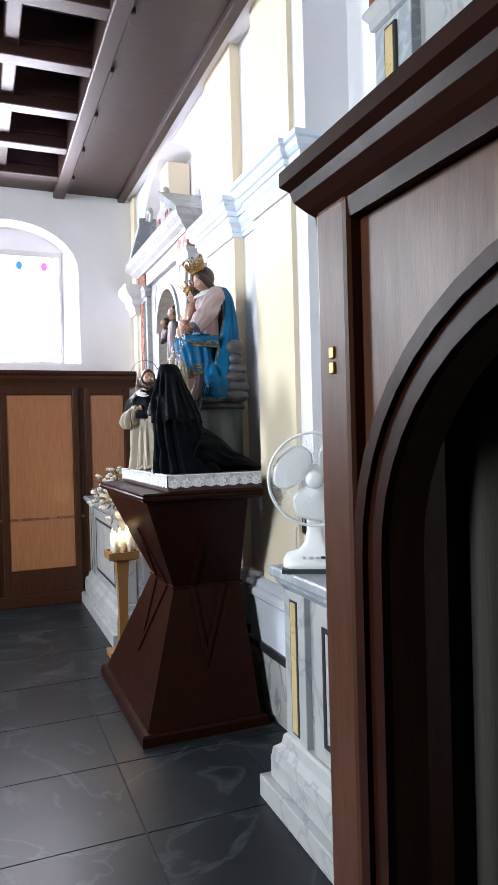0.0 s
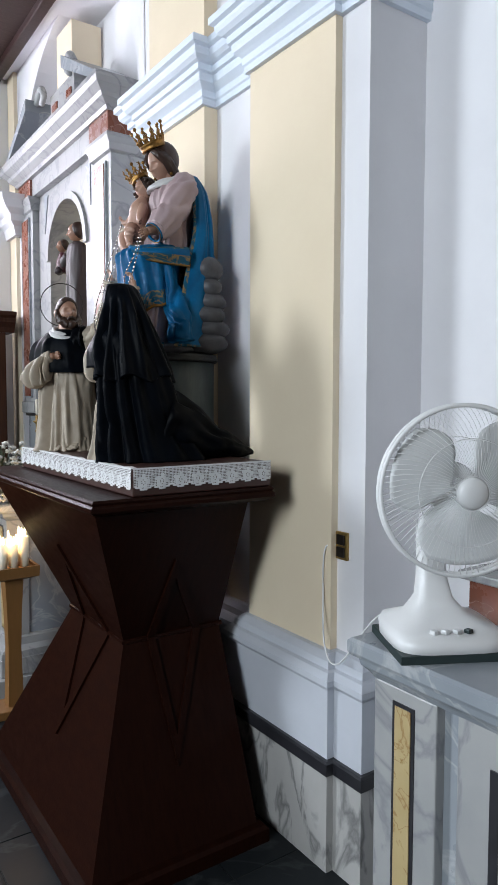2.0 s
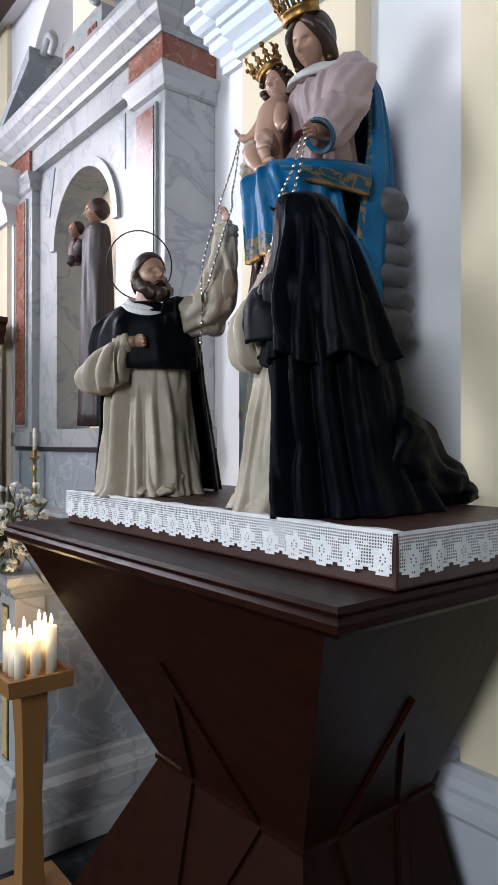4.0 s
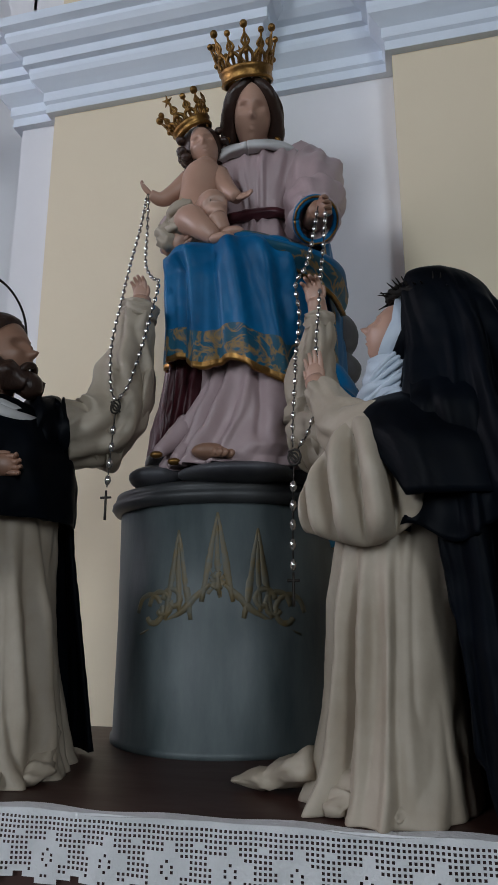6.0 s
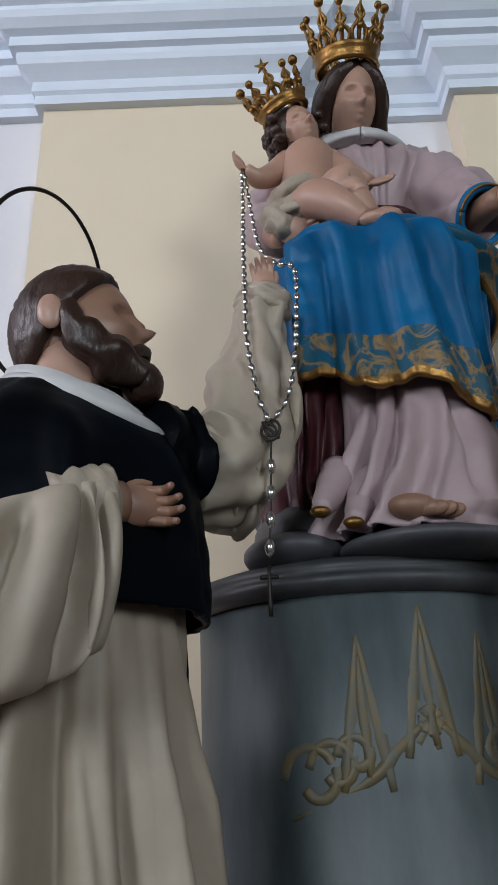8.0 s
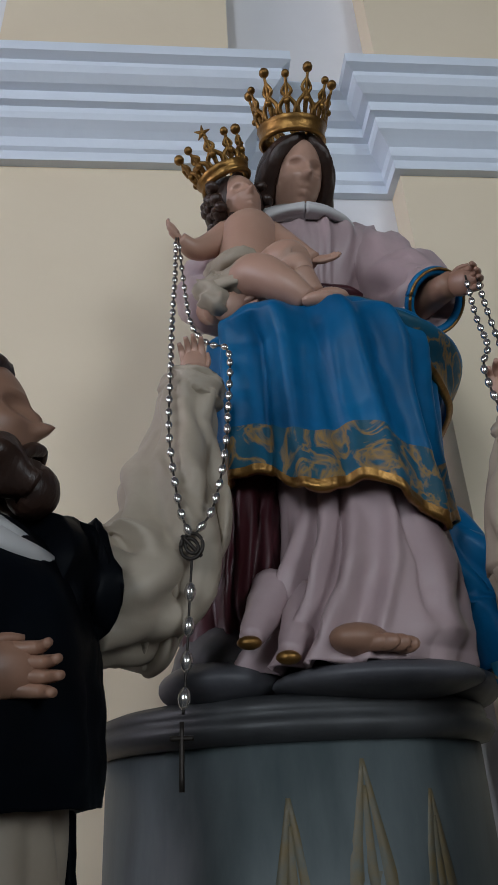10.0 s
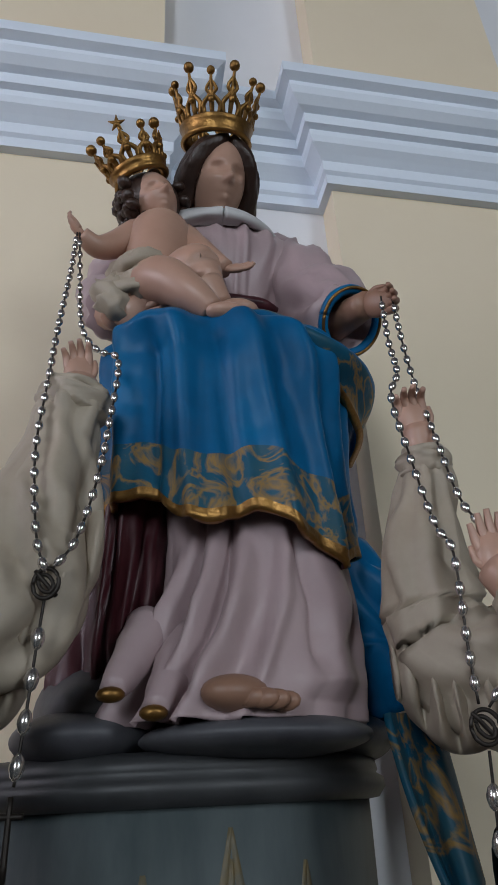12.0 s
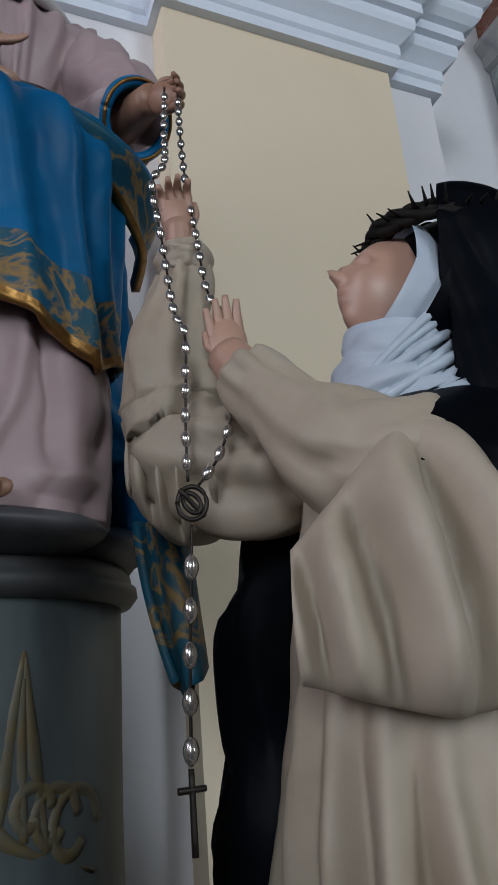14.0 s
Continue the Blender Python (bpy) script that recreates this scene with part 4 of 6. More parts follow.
# neck, head, hair, collar
tube(bm, [(-0.200, 5.765, 2.575, 0.034), (-0.218, 5.765, 2.605, 0.029), (-0.243, 5.766, 2.64, 0.029)], 18, MS, 10)
mary_way = (-0.90, -0.20, -0.36)
hc = Vector((-0.252, 5.766, 2.659))
f, s, u = head(bm, hc, mary_way, (0, 0, 1), 0.146, MS, 0.84)
rot = Matrix((f, s, u)).transposed()
ball(bm, hc - f * 0.024 + u * 0.016, (0.066, 0.056, 0.070), MK, rot, 30, 20)
for sg in (-1, 1):
    p = hc + s * sg * 0.036
    for q in range(3):
        o = 0.009 * q
        tube(bm, [(*(p + f * (0.040 - o) + u * 0.060 - s * sg * 0.034), 0.008), (*(p + f * (0.037 - o) + u * 0.036 - s * sg * 0.004), 0.014), (*(p + f * (0.020 - o) + u * 0.004 + s * sg * 0.010), 0.016), (*(p + f * (0.002 - o) - u * 0.034 + s * sg * 0.012), 0.015), (*(p - f * (0.016 + o) - u * 0.066 + s * sg * 0.006), 0.012), (*(p - f * (0.02 + o) - u * 0.098), 0.005)], 14, MK, 26, 0.10, 6, sg + q)
    ball(bm, p + s * sg * 0.016 - u * 0.050 + f * 0.010, 0.007, MG, None, 10, 8)
for q in range(3):
    ring = [(*(Vector((-0.208 - 0.006 * q, 5.764, 2.592 - 0.011 * q)) + Vector(((-0.060 - 0.011 * q) * math.cos(a), (0.066 + 0.009 * q) * math.sin(a), -0.022 * math.cos(a)))), 0.0095) for a in [2 * math.pi * i / 16 for i in range(17)]]
    tube(bm, ring, 14, ML, 110, 0.26, 7, 0.7 * q)
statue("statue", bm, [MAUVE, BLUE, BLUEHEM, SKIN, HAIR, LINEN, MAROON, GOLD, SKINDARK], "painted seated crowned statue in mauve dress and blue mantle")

# child on the lap
bm = bmesh.new()
tube(bm, [(-0.315, 5.860, 2.345, 0.040), (-0.325, 5.858, 2.385, 0.042), (-0.322, 5.854, 2.435, 0.040), (-0.312, 5.850, 2.480, 0.042), (-0.303, 5.850, 2.508, 0.030), (-0.296, 5.852, 2.530, 0.018)], 26, 0, 26)
hc2 = Vector((-0.285, 5.860, 2.567))
f, s, u = head(bm, hc2, (-0.93, -0.22, 0.02), (0, 0.26, 1), 0.100, 0, 0.92)
rot = Matrix((f, s, u)).transposed()
ball(bm, hc2 - f * 0.016 + u * 0.012, (0.050, 0.046, 0.050), 1, rot, 22, 14)
rng = random.Random(11)
for k in range(46):
    a = math.pi * (rng.random() - 0.5) * 1.7
    b = rng.uniform(-0.02, 0.03)
    p = hc2 + s * 0.045 * math.sin(a) + u * (0.040 * math.cos(a) + 0.006) - f * b
    ball(bm, p, (0.011, 0.008, 0.009), 1, Euler((a, b * 20, k)).to_matrix(), 8, 6)
tube(bm, [(-0.312, 5.880, 2.486, 0.021), (-0.325, 5.908, 2.452, 0.017), (-0.338, 5.928, 2.434, 0.014), (-0.350, 5.946, 2.440, 0.010)], 14, 0, 16)
hand(bm, (-0.348, 5.943, 2.440), (-0.25, 0.62, 0.50), (-0.6, 0.2, 0.5), 0.023, 0, 0.8, 1)
tube(bm, [(-0.312, 5.820, 2.486, 0.021), (-0.338, 5.795, 2.435, 0.017), (-0.350, 5.772, 2.405, 0.012)], 14, 0, 14)
hand(bm, (-0.350, 5.772, 2.405), (-0.30, -0.85, -0.05), (0.5, 0, 0.8), 0.024, 0, 0.3, 1)
tube(bm, [(-0.330, 5.876, 2.362, 0.031), (-0.380, 5.852, 2.352, 0.028), (-0.402, 5.822, 2.318, 0.021), (-0.407, 5.797, 2.292, 0.014)], 18, 0, 24)
ball(bm, (-0.414, 5.783, 2.286), (0.013, 0.024, 0.010), 0, None, 14, 9)
tube(bm, [(-0.330, 5.845, 2.372, 0.030), (-0.374, 5.812, 2.384, 0.026), (-0.388, 5.800, 2.345, 0.019), (-0.392, 5.785, 2.312, 0.013)], 18, 0, 24)
ball(bm, (-0.400, 5.768, 2.304), (0.013, 0.022, 0.010), 0, None, 14, 9)
for y0, z0, sd in ((5.897, 2.385, 0.8), (5.890, 2.368, 2.1), (5.900, 2.352, 3.0)):
    tube(bm, [(-0.300, y0 + 0.004, z0 + 0.012, 0.014), (-0.345, y0, z0, 0.018), (-0.374, y0 - 0.022, z0 - 0.004, 0.015), (-0.378, y0 - 0.046, z0 + 0.004, 0.006)], 18, 2, 30, 0.14, 6, sd)
tube(bm, [(-0.345, 5.902, 2.365, 0.020), (-0.362, 5.905, 2.335, 0.018), (-0.372, 5.900, 2.308, 0.010)], 18, 2, 18, 0.14, 6, 1.8)
statue("statue", bm, [SKIN, HAIR, CREAM], "painted child statue seated on the blue mantle")


def crown(centre, axis, r0, r1, band, tall, prongs, label):
    c, ax = Vector(centre), Vector(axis).normalized()
    q = Vector((0, 0, 1)).rotation_difference(ax).to_matrix().to_4x4()
    m = Matrix.Translation(c) @ q
    cr = thing("crown", label, "crown", "gilded crowns", at=centre)

    def P(a, z, r):
        return m @ Vector((r * math.cos(a), r * math.sin(a), z))
    bm = bmesh.new()
    n = 48
    prof = [(r0, 0.0), (r0 + 0.004, 0.002), (r0 + 0.002, 0.006), (r0 + 0.003, band - 0.005), (r0 + 0.006, band), (r0 + 0.002, band + 0.003), (r0 - 0.002, band), (r0 - 0.004, 0.0)]
    rings = [[P(2 * math.pi * i / n, z, r) for i in range(n)] for r, z in prof]
    rings.append(rings[0])
    loft(bm, rings, cap=False)
    part("band", bm, GOLD, cr, "embossed gold band", True)
    for k in range(prongs):
        a = 2 * math.pi * (k + 0.5) / prongs
        bm = bmesh.new()
        hgt = tall * (1.0 if k % 2 == 0 else 0.84)
        w = math.pi / prongs
        for sg in (-1, 1):
            tube(bm, [(*P(a + sg * w * 0.75, band, r0 + 0.002), 0.003), (*P(a + sg * w * 0.85, band + hgt * 0.22, r0 + (r1 - r0) * 0.3), 0.0036), (*P(a + sg * w * 0.2, band + hgt * 0.42, r0 + (r1 - r0) * 0.5), 0.0028), (*P(a + sg * w * 0.45, band + hgt * 0.55, r0 + (r1 - r0) * 0.62), 0.0028), (*P(a, band + hgt * 0.74, r0 + (r1 - r0) * 0.8), 0.002)], 7, 0, 16)
        tube(bm, [(*P(a, band, r0), 0.003), (*P(a, band + hgt * 0.3, r0 + (r1 - r0) * 0.35), 0.004), (*P(a, band + hgt * 0.55, r0 + (r1 - r0) * 0.6), 0.003), (*P(a, band + hgt * 0.86, r1), 0.002)], 7, 0, 12)
        ball(bm, P(a, band + hgt * 0.30, r0 + (r1 - r0) * 0.4 + 0.002), 0.0055, 0, None, 8, 6)
        if k == 0 and tall > 0.05 or k % 3 == 1 and tall < 0.055:
            tip = P(a, band + hgt * 0.95, r1)
            for j in range(5):
                b = 2 * math.pi * j / 5
                e = tip + (m.to_3x3() @ Vector((-math.sin(a) * math.cos(b), math.cos(a) * math.cos(b), math.sin(b)))) * 0.012
                tube(bm, [(*tip, 0.004), (*e, 0.0006)], 5, 0, 4)
        else:
            ball(bm, P(a, band + hgt * 0.94, r1), 0.0078 if k % 2 == 0 else 0.0062, 0, None, 10, 8)
        part("prong", bm, GOLD, cr, "", True)
    return cr


crown((-0.284, 5.768, 2.710), (-0.42, 0.03, 0.90), 0.050, 0.067, 0.024, 0.070, 12, "antique gold crown with balls and leaf prongs on statue")
crown((-0.294, 5.876, 2.604), (-0.30, 0.42, 0.85), 0.037, 0.050, 0.017, 0.050, 10, "small tilted gold crown on the child statue")

# kneeling bearded figure in cream habit and black cape
bm = bmesh.new()
habit = robe([(1.97, -0.555, 6.115, 0.05, 0.05, 0.02), (1.90, -0.55, 6.11, 0.08, 0.11, 0.04), (1.80, -0.545, 6.105, 0.080, 0.108, 0.06), (1.68, -0.545, 6.103, 0.085, 0.112, 0.10), (1.56, -0.545, 6.098, 0.098, 0.122, 0.13), (1.475, -0.548, 6.094, 0.108, 0.132, 0.15), (1.446, -0.552, 6.090, 0.116, 0.140, 0.16)], 0.4, 7, 13, 52,
             ridges=[(100, 96, 6, 0.016, 0.35, 1.0), (118, 116, 5, 0.020, 0.3, 1.0), (136, 140, 6, 0.022, 0.3, 1.0), (158, 166, 7, 0.018, 0.4, 1.0), (180, 190, 6, 0.022, 0.35, 1.0), (205, 212, 6, 0.016, 0.35, 1.0), (127, 127, 4, -0.014, 0.3, 1.0), (148, 152, 4, -0.014, 0.35, 1.0), (170, 178, 4, -0.014, 0.4, 1.0), (84, 76, 6, 0.016, 0.4, 1.0)])
sheet(bm, habit, 230, 80, 0.006, 0, True)
# the hem breaks on the platform in flat folds
for x, y, a, r in ((-0.655, 6.075, 2.4, 0.034), (-0.640, 6.010, 2.9, 0.030), (-0.600, 5.972, 3.6, 0.028)):
    tube(bm, [(x + 0.07, y + 0.04, 1.50, 0.030), (x + 0.03, y + 0.015, 1.464, r), (x, y, 1.453, 0.012)], 22, 0, 20, 0.10, 5, a, 0.5)
cloak = robe([(1.95, -0.545, 6.125, 0.07, 0.10, 0.02), (1.88, -0.535, 6.125, 0.090, 0.128, 0.04), (1.75, -0.525, 6.125, 0.098, 0.136, 0.07), (1.60, -0.515, 6.122, 0.115, 0.150, 0.10), (1.452, -0.51, 6.118, 0.130, 0.165, 0.12)], 1.1, 8, 13, 52)
sheet(bm, lambda u, v: cloak(u, v, 0.06, 0.72 - 0.02 * v, 1.28 + 0.02 * v), 130, 60, 0.008, 1)
mozz = robe([(1.975, -0.55, 6.12, 0.050, 0.056, 0.0), (1.955, -0.55, 6.115, 0.070, 0.095, 0.02), (1.915, -0.553, 6.11, 0.088, 0.128, 0.03), (1.86, -0.556, 6.11, 0.096, 0.140, 0.04), (1.81, -0.556, 6.105, 0.096, 0.138, 0.05), (1.785, -0.554, 6.103, 0.094, 0.134, 0.05)], 2.0, 7, 12, 52,
            ridges=[(110, 96, 8, 0.012, 0.25, 1.0), (150, 158, 8, 0.010, 0.25, 1.0), (190, 200, 9, 0.010, 0.3, 1.0), (76, 70, 8, 0.012, 0.2, 1.0)])
sheet(bm, mozz, 160, 44, 0.008, 1, True)
tube(bm, [(-0.535, 6.060, 1.935, 0.052), (-0.508, 6.040, 1.930, 0.056), (-0.494, 6.028, 1.932, 0.056), (-0.490, 6.022, 1.932, 0.054)], 34, 1, 30, 0.05, 6, 0.9)
for q in range(2):
    ring = [(*(Vector((-0.552, 6.103, 1.962 - 0.010 * q)) + Vector(((0.056 + 0.010 * q) * math.cos(a), (0.056 + 0.010 * q) * math.sin(a), 0.022 * math.sin(a)))), 0.012) for a in [2 * math.pi * i / 16 for i in range(17)]]
    tube(bm, ring, 12, 2, 70, 0.12, 5, 0.8 * q)
tube(bm, [(-0.548, 6.118, 1.945, 0.042), (-0.548, 6.116, 1.985, 0.035), (-0.546, 6.112, 2.02, 0.035)], 18, 3, 10)
hd = Vector((-0.546, 6.113, 2.050))
f, s, u = head(bm, hd, (-0.02, -0.97, 0.17), (0, 0, 1), 0.132, 5, 0.9)
rot = Matrix((f, s, u)).transposed()
# close hair from the forehead to the nape
axis = (u * 0.75 - f * 0.66).normalized()
e1 = (f - axis * f.dot(axis)).normalized()
rings = []
for j in range(22):
    ph = radians(4 + 88 * j / 21)
    rings.append([])
    for i in range(56):
        t = 2 * math.pi * i / 56
        d = axis * math.cos(ph) + (e1 * math.cos(t) + s * math.sin(t)) * math.sin(ph)
        w = 1.04 + 0.03 * crease(9 * t + 2 * math.sin(7 * ph)) * min(1, j / 6) - (0.05 if j == 21 else 0)
        rings[-1].append(hd + f * (d.dot(f) * 0.060 * w) + s * (d.dot(s) * 0.0475 * w) + u * (d.dot(u) * 0.069 * w))
loft(bm, rings, 4)
# beard along the jaw, pointed chin tuft and moustache
for sg in (-1, 1):
    tube(bm, [(*(hd + s * sg * 0.044 + f * 0.004 + u * 0.004), 0.008), (*(hd + s * sg * 0.042 + f * 0.012 - u * 0.026), 0.015), (*(hd + s * sg * 0.030 + f * 0.032 - u * 0.050), 0.019), (*(hd + s * sg * 0.010 + f * 0.052 - u * 0.064), 0.018)], 16, 4, 26, 0.10, 6, sg)
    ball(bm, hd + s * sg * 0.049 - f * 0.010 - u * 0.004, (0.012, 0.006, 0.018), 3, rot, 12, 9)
    tube(bm, [(*(hd + f * 0.062 - u * 0.034), 0.005), (*(hd + f * 0.056 + s * sg * 0.012 - u * 0.038), 0.006), (*(hd + f * 0.044 + s * sg * 0.022 - u * 0.052), 0.004)], 8, 4, 12)
ball(bm, hd + f * 0.053 - u * 0.066, (0.020, 0.021, 0.022), 4, rot, 16, 12)
# arm across the chest in a wide hanging sleeve
bell(bm, [(-0.600, 6.220, 1.835, 1.765, 0.034), (-0.655, 6.198, 1.815, 1.735, 0.040), (-0.684, 6.160, 1.812, 1.720, 0.042), (-0.690, 6.122, 1.832, 1.720, 0.040), (-0.680, 6.086, 1.850, 1.724, 0.036), (-0.664, 6.072, 1.858, 1.734, 0.030), (-0.652, 6.054, 1.862, 1.750, 0.024)], 0, 6, 0.6)
tube(bm, [(-0.660, 6.088, 1.842, 0.024), (-0.646, 6.066, 1.850, 0.026), (-0.638, 6.056, 1.854, 0.024)], 24, 0, 14, 0.05, 5, 0.4)
tube(bm, [(-0.646, 6.072, 1.850, 0.018), (-0.626, 6.048, 1.856, 0.016)], 14, 5, 6)
hand(bm, (-0.630, 6.054, 1.855), (0.45, -0.80, 0.02), (-0.10, 0.05, 0.98), 0.037, 5, 0.95, 1)
# raised arm
tube(bm, [(-0.485, 6.025, 1.932, 0.050), (-0.452, 5.985, 1.942, 0.055), (-0.430, 5.962, 1.980, 0.053), (-0.416, 5.950, 2.045, 0.047), (-0.412, 5.940, 2.105, 0.036), (-0.412, 5.933, 2.158, 0.029)], 48, 0, 90, 0.075, 8, 0.2)
bell(bm, [(-0.450, 6.006, 1.965, 1.908, 0.034), (-0.437, 5.982, 1.985, 1.886, 0.040), (-0.428, 5.955, 2.010, 1.888, 0.038), (-0.422, 5.925, 2.045, 1.940, 0.032), (-0.418, 5.900, 2.055, 1.995, 0.020)], 0, 4, 1.3)
tube(bm, [(-0.413, 5.933, 2.150, 0.030), (-0.413, 5.931, 2.168, 0.033), (-0.413, 5.930, 2.178, 0.030)], 26, 0, 12, 0.06, 5, 0)
tube(bm, [(-0.414, 5.930, 2.160, 0.019), (-0.414, 5.927, 2.190, 0.016)], 14, 3, 6)
hand(bm, (-0.414, 5.927, 2.180), (-0.05, 0.12, 0.98), (0.15, 0.95, -0.1), 0.034, 3, 0.6, -1)
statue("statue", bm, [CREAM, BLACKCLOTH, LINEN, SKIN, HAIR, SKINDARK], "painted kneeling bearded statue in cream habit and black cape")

# wire halo behind the bearded head
halo = bmesh.new()
hn = Vector((0.30, 0.93, 0.22)).normalized()
ha = hn.cross(Vector((0, 0, 1))).normalized()
hb = ha.cross(hn)
hcen = Vector((-0.560, 6.140, 2.088))
tube(halo, [(*(hcen + ha * 0.092 * math.cos(t) + hb * 0.094 * math.sin(t)), 0.0020) for t in [2 * math.pi * i / 24 for i in range(25)]], 8, 0, 96)
tube(halo, [(*(hcen - hb * 0.09), 0.0022), (*(hcen - hb * 0.13 - hn * 0.01), 0.0022), (-0.545, 6.165, 1.95, 0.0022)], 8, 0, 10)
tagged(mesh_object("halo", halo, IRON, smooth=True), "thin dark wire ring halo fixed behind statue head", "halo")

# kneeling veiled figure
bm = bmesh.new()
khabit = robe([(1.92, -0.570, 5.490, 0.05, 0.05, 0.02), (1.86, -0.565, 5.495, 0.080, 0.076, 0.04), (1.72, -0.545, 5.510, 0.084, 0.076, 0.06), (1.60, -0.535, 5.515, 0.104, 0.080, 0.09), (1.50, -0.530, 5.522, 0.126, 0.092, 0.11), (1.446, -0.530, 5.530, 0.140, 0.104, 0.12)], 0.9, 7, 12,
              ridges=[(92, 84, 7, 0.016, 0.3, 1.0), (112, 108, 6, 0.018, 0.3, 1.0), (132, 132, 6, 0.020, 0.3, 1.0), (150, 156, 6, 0.018, 0.35, 1.0), (170, 178, 7, 0.016, 0.35, 1.0), (122, 120, 4, -0.012, 0.3, 1.0), (142, 144, 4, -0.012, 0.35, 1.0), (74, 60, 7, 0.016, 0.4, 1.0)])
sheet(bm, khabit, 230, 80, 0.006, 0, True)
tube(bm, [(-0.565, 5.615, 1.485, 0.036), (-0.550, 5.675, 1.463, 0.026), (-0.545, 5.725, 1.455, 0.009)], 20, 0, 20, 0.12, 5, 0.4, 0.5)
for x, y, a in ((-0.650, 5.590, 1.0), (-0.665, 5.530, 2.1)):
    tube(bm, [(x + 0.06, y - 0.03, 1.50, 0.030), (x + 0.025, y - 0.01, 1.464, 0.030), (x, y, 1.453, 0.010)], 22, 0, 20, 0.10, 5, a, 0.5)
kcloak = robe([(1.93, -0.58, 5.44, 0.07, 0.07, 0.02), (1.88, -0.57, 5.432, 0.110, 0.100, 0.04), (1.78, -0.545, 5.428, 0.118, 0.108, 0.06), (1.66, -0.52, 5.425, 0.136, 0.108, 0.09), (1.54, -0.49, 5.424, 0.168, 0.118, 0.11), (1.446, -0.455, 5.424, 0.210, 0.130, 0.12)], 0.5, 8, 15,
              ridges=[(176, 186, 7, 0.020, 0.3, 1.0), (198, 206, 7, 0.022, 0.3, 1.0), (222, 228, 8, 0.022, 0.3, 1.0), (246, 252, 8, 0.024, 0.3, 1.0), (274, 278, 9, 0.020, 0.3, 1.0), (187, 196, 4, -0.014, 0.3, 1.0), (210, 217, 4, -0.014, 0.3, 1.0), (234, 240, 4, -0.014, 0.3, 1.0), (300, 304, 9, 0.020, 0.3, 1.0)])
sheet(bm, lambda u, v: kcloak(u, v, 0.06, 0.40 + 0.10 * v, 1.25), 210, 80, 0.008, 1)
veil = robe([(2.082, -0.584, 5.455, 0.022, 0.024, 0.0), (2.074, -0.584, 5.450, 0.045, 0.048, 0.01), (2.04, -0.583, 5.438, 0.060, 0.062, 0.03), (1.98, -0.58, 5.425, 0.072, 0.070, 0.05), (1.90, -0.57, 5.422, 0.098, 0.086, 0.09), (1.80, -0.555, 5.417, 0.126, 0.100, 0.13), (1.742, -0.548, 5.413, 0.136, 0.108, 0.15)], 0.8, 9, 15,
            ridges=[(196, 190, 7, 0.016, 0.35, 1.0), (220, 214, 7, 0.018, 0.35, 1.0), (244, 240, 7, 0.018, 0.35, 1.0), (268, 266, 8, 0.018, 0.35, 1.0), (208, 202, 4, -0.010, 0.4, 1.0), (232, 227, 4, -0.012, 0.4, 1.0), (296, 296, 8, 0.016, 0.35, 1.0)])


def veil_fn(u, v):
    x, y, z = veil(u, v, 0.08, 0.44 - 0.10 * min(1, 2.2 * v), 1.04 + 0.12 * v)
    return (x, y, z + 0.012 * v * v * math.sin(34 * u))


sheet(bm, veil_fn, 200, 70, 0.008, 1)
cape = robe([(1.915, -0.572, 5.485, 0.056, 0.054, 0.0), (1.895, -0.574, 5.480, 0.086, 0.082, 0.02), (1.868, -0.576, 5.474, 0.100, 0.094, 0.03), (1.84, -0.580, 5.464, 0.110, 0.100, 0.04), (1.78, -0.580, 5.455, 0.116, 0.104, 0.05)], 1.4, 6, 10)
sheet(bm, lambda u, v: cape(u, v, 0.08, 0.25 + 0.19 * v, 1.18 - 0.05 * v), 110, 30, 0.006, 1)
tube(bm, [(-0.455, 5.535, 1.88, 0.036), (-0.415, 5.542, 1.77, 0.042), (-0.405, 5.544, 1.62, 0.044), (-0.405, 5.546, 1.449, 0.048)], 26, 1, 34, 0.09, 6, 0.9)
# trailing hem towards the wall
tube(bm, [(-0.46, 5.40, 1.60, 0.115), (-0.33, 5.385, 1.545, 0.085), (-0.20, 5.385, 1.497, 0.055), (-0.09, 5.40, 1.467, 0.026), (-0.03, 5.41, 1.454, 0.008)], 34, 1, 50, 0.09, 9, 0.7)
hk = Vector((-0.572, 5.488, 2.010))
f, s, u = head(bm, hk, (0.06, 0.87, 0.49), (0, -0.2, 1), 0.102, 3, 0.9)


def hood(a, b, d, front, mi, ripple=0.0, off=0.0, lean=0.4):
    """A cloth shell round the head, open at the face."""
    rings = []
    for j in range(26):
        ph = math.acos(front) + (math.pi - 0.03 - math.acos(front)) * j / 25
        rings.append([])
        for i in range(64):
            t = 2 * math.pi * i / 64
            w = 1 + ripple * (crease(26 * ph + 1.3 * math.sin(2 * t)) + 0.8 * math.sin(5 * t + 9 * ph))
            up = d * w * math.sin(ph) * math.sin(t)
            rings[-1].append(hk + f * (a * math.cos(ph) - 0.006 - off + lean * max(0.0, up)) + s * (b * w * math.sin(ph) * math.cos(t)) + u * up)
    loft(bm, rings, mi, cap=False)


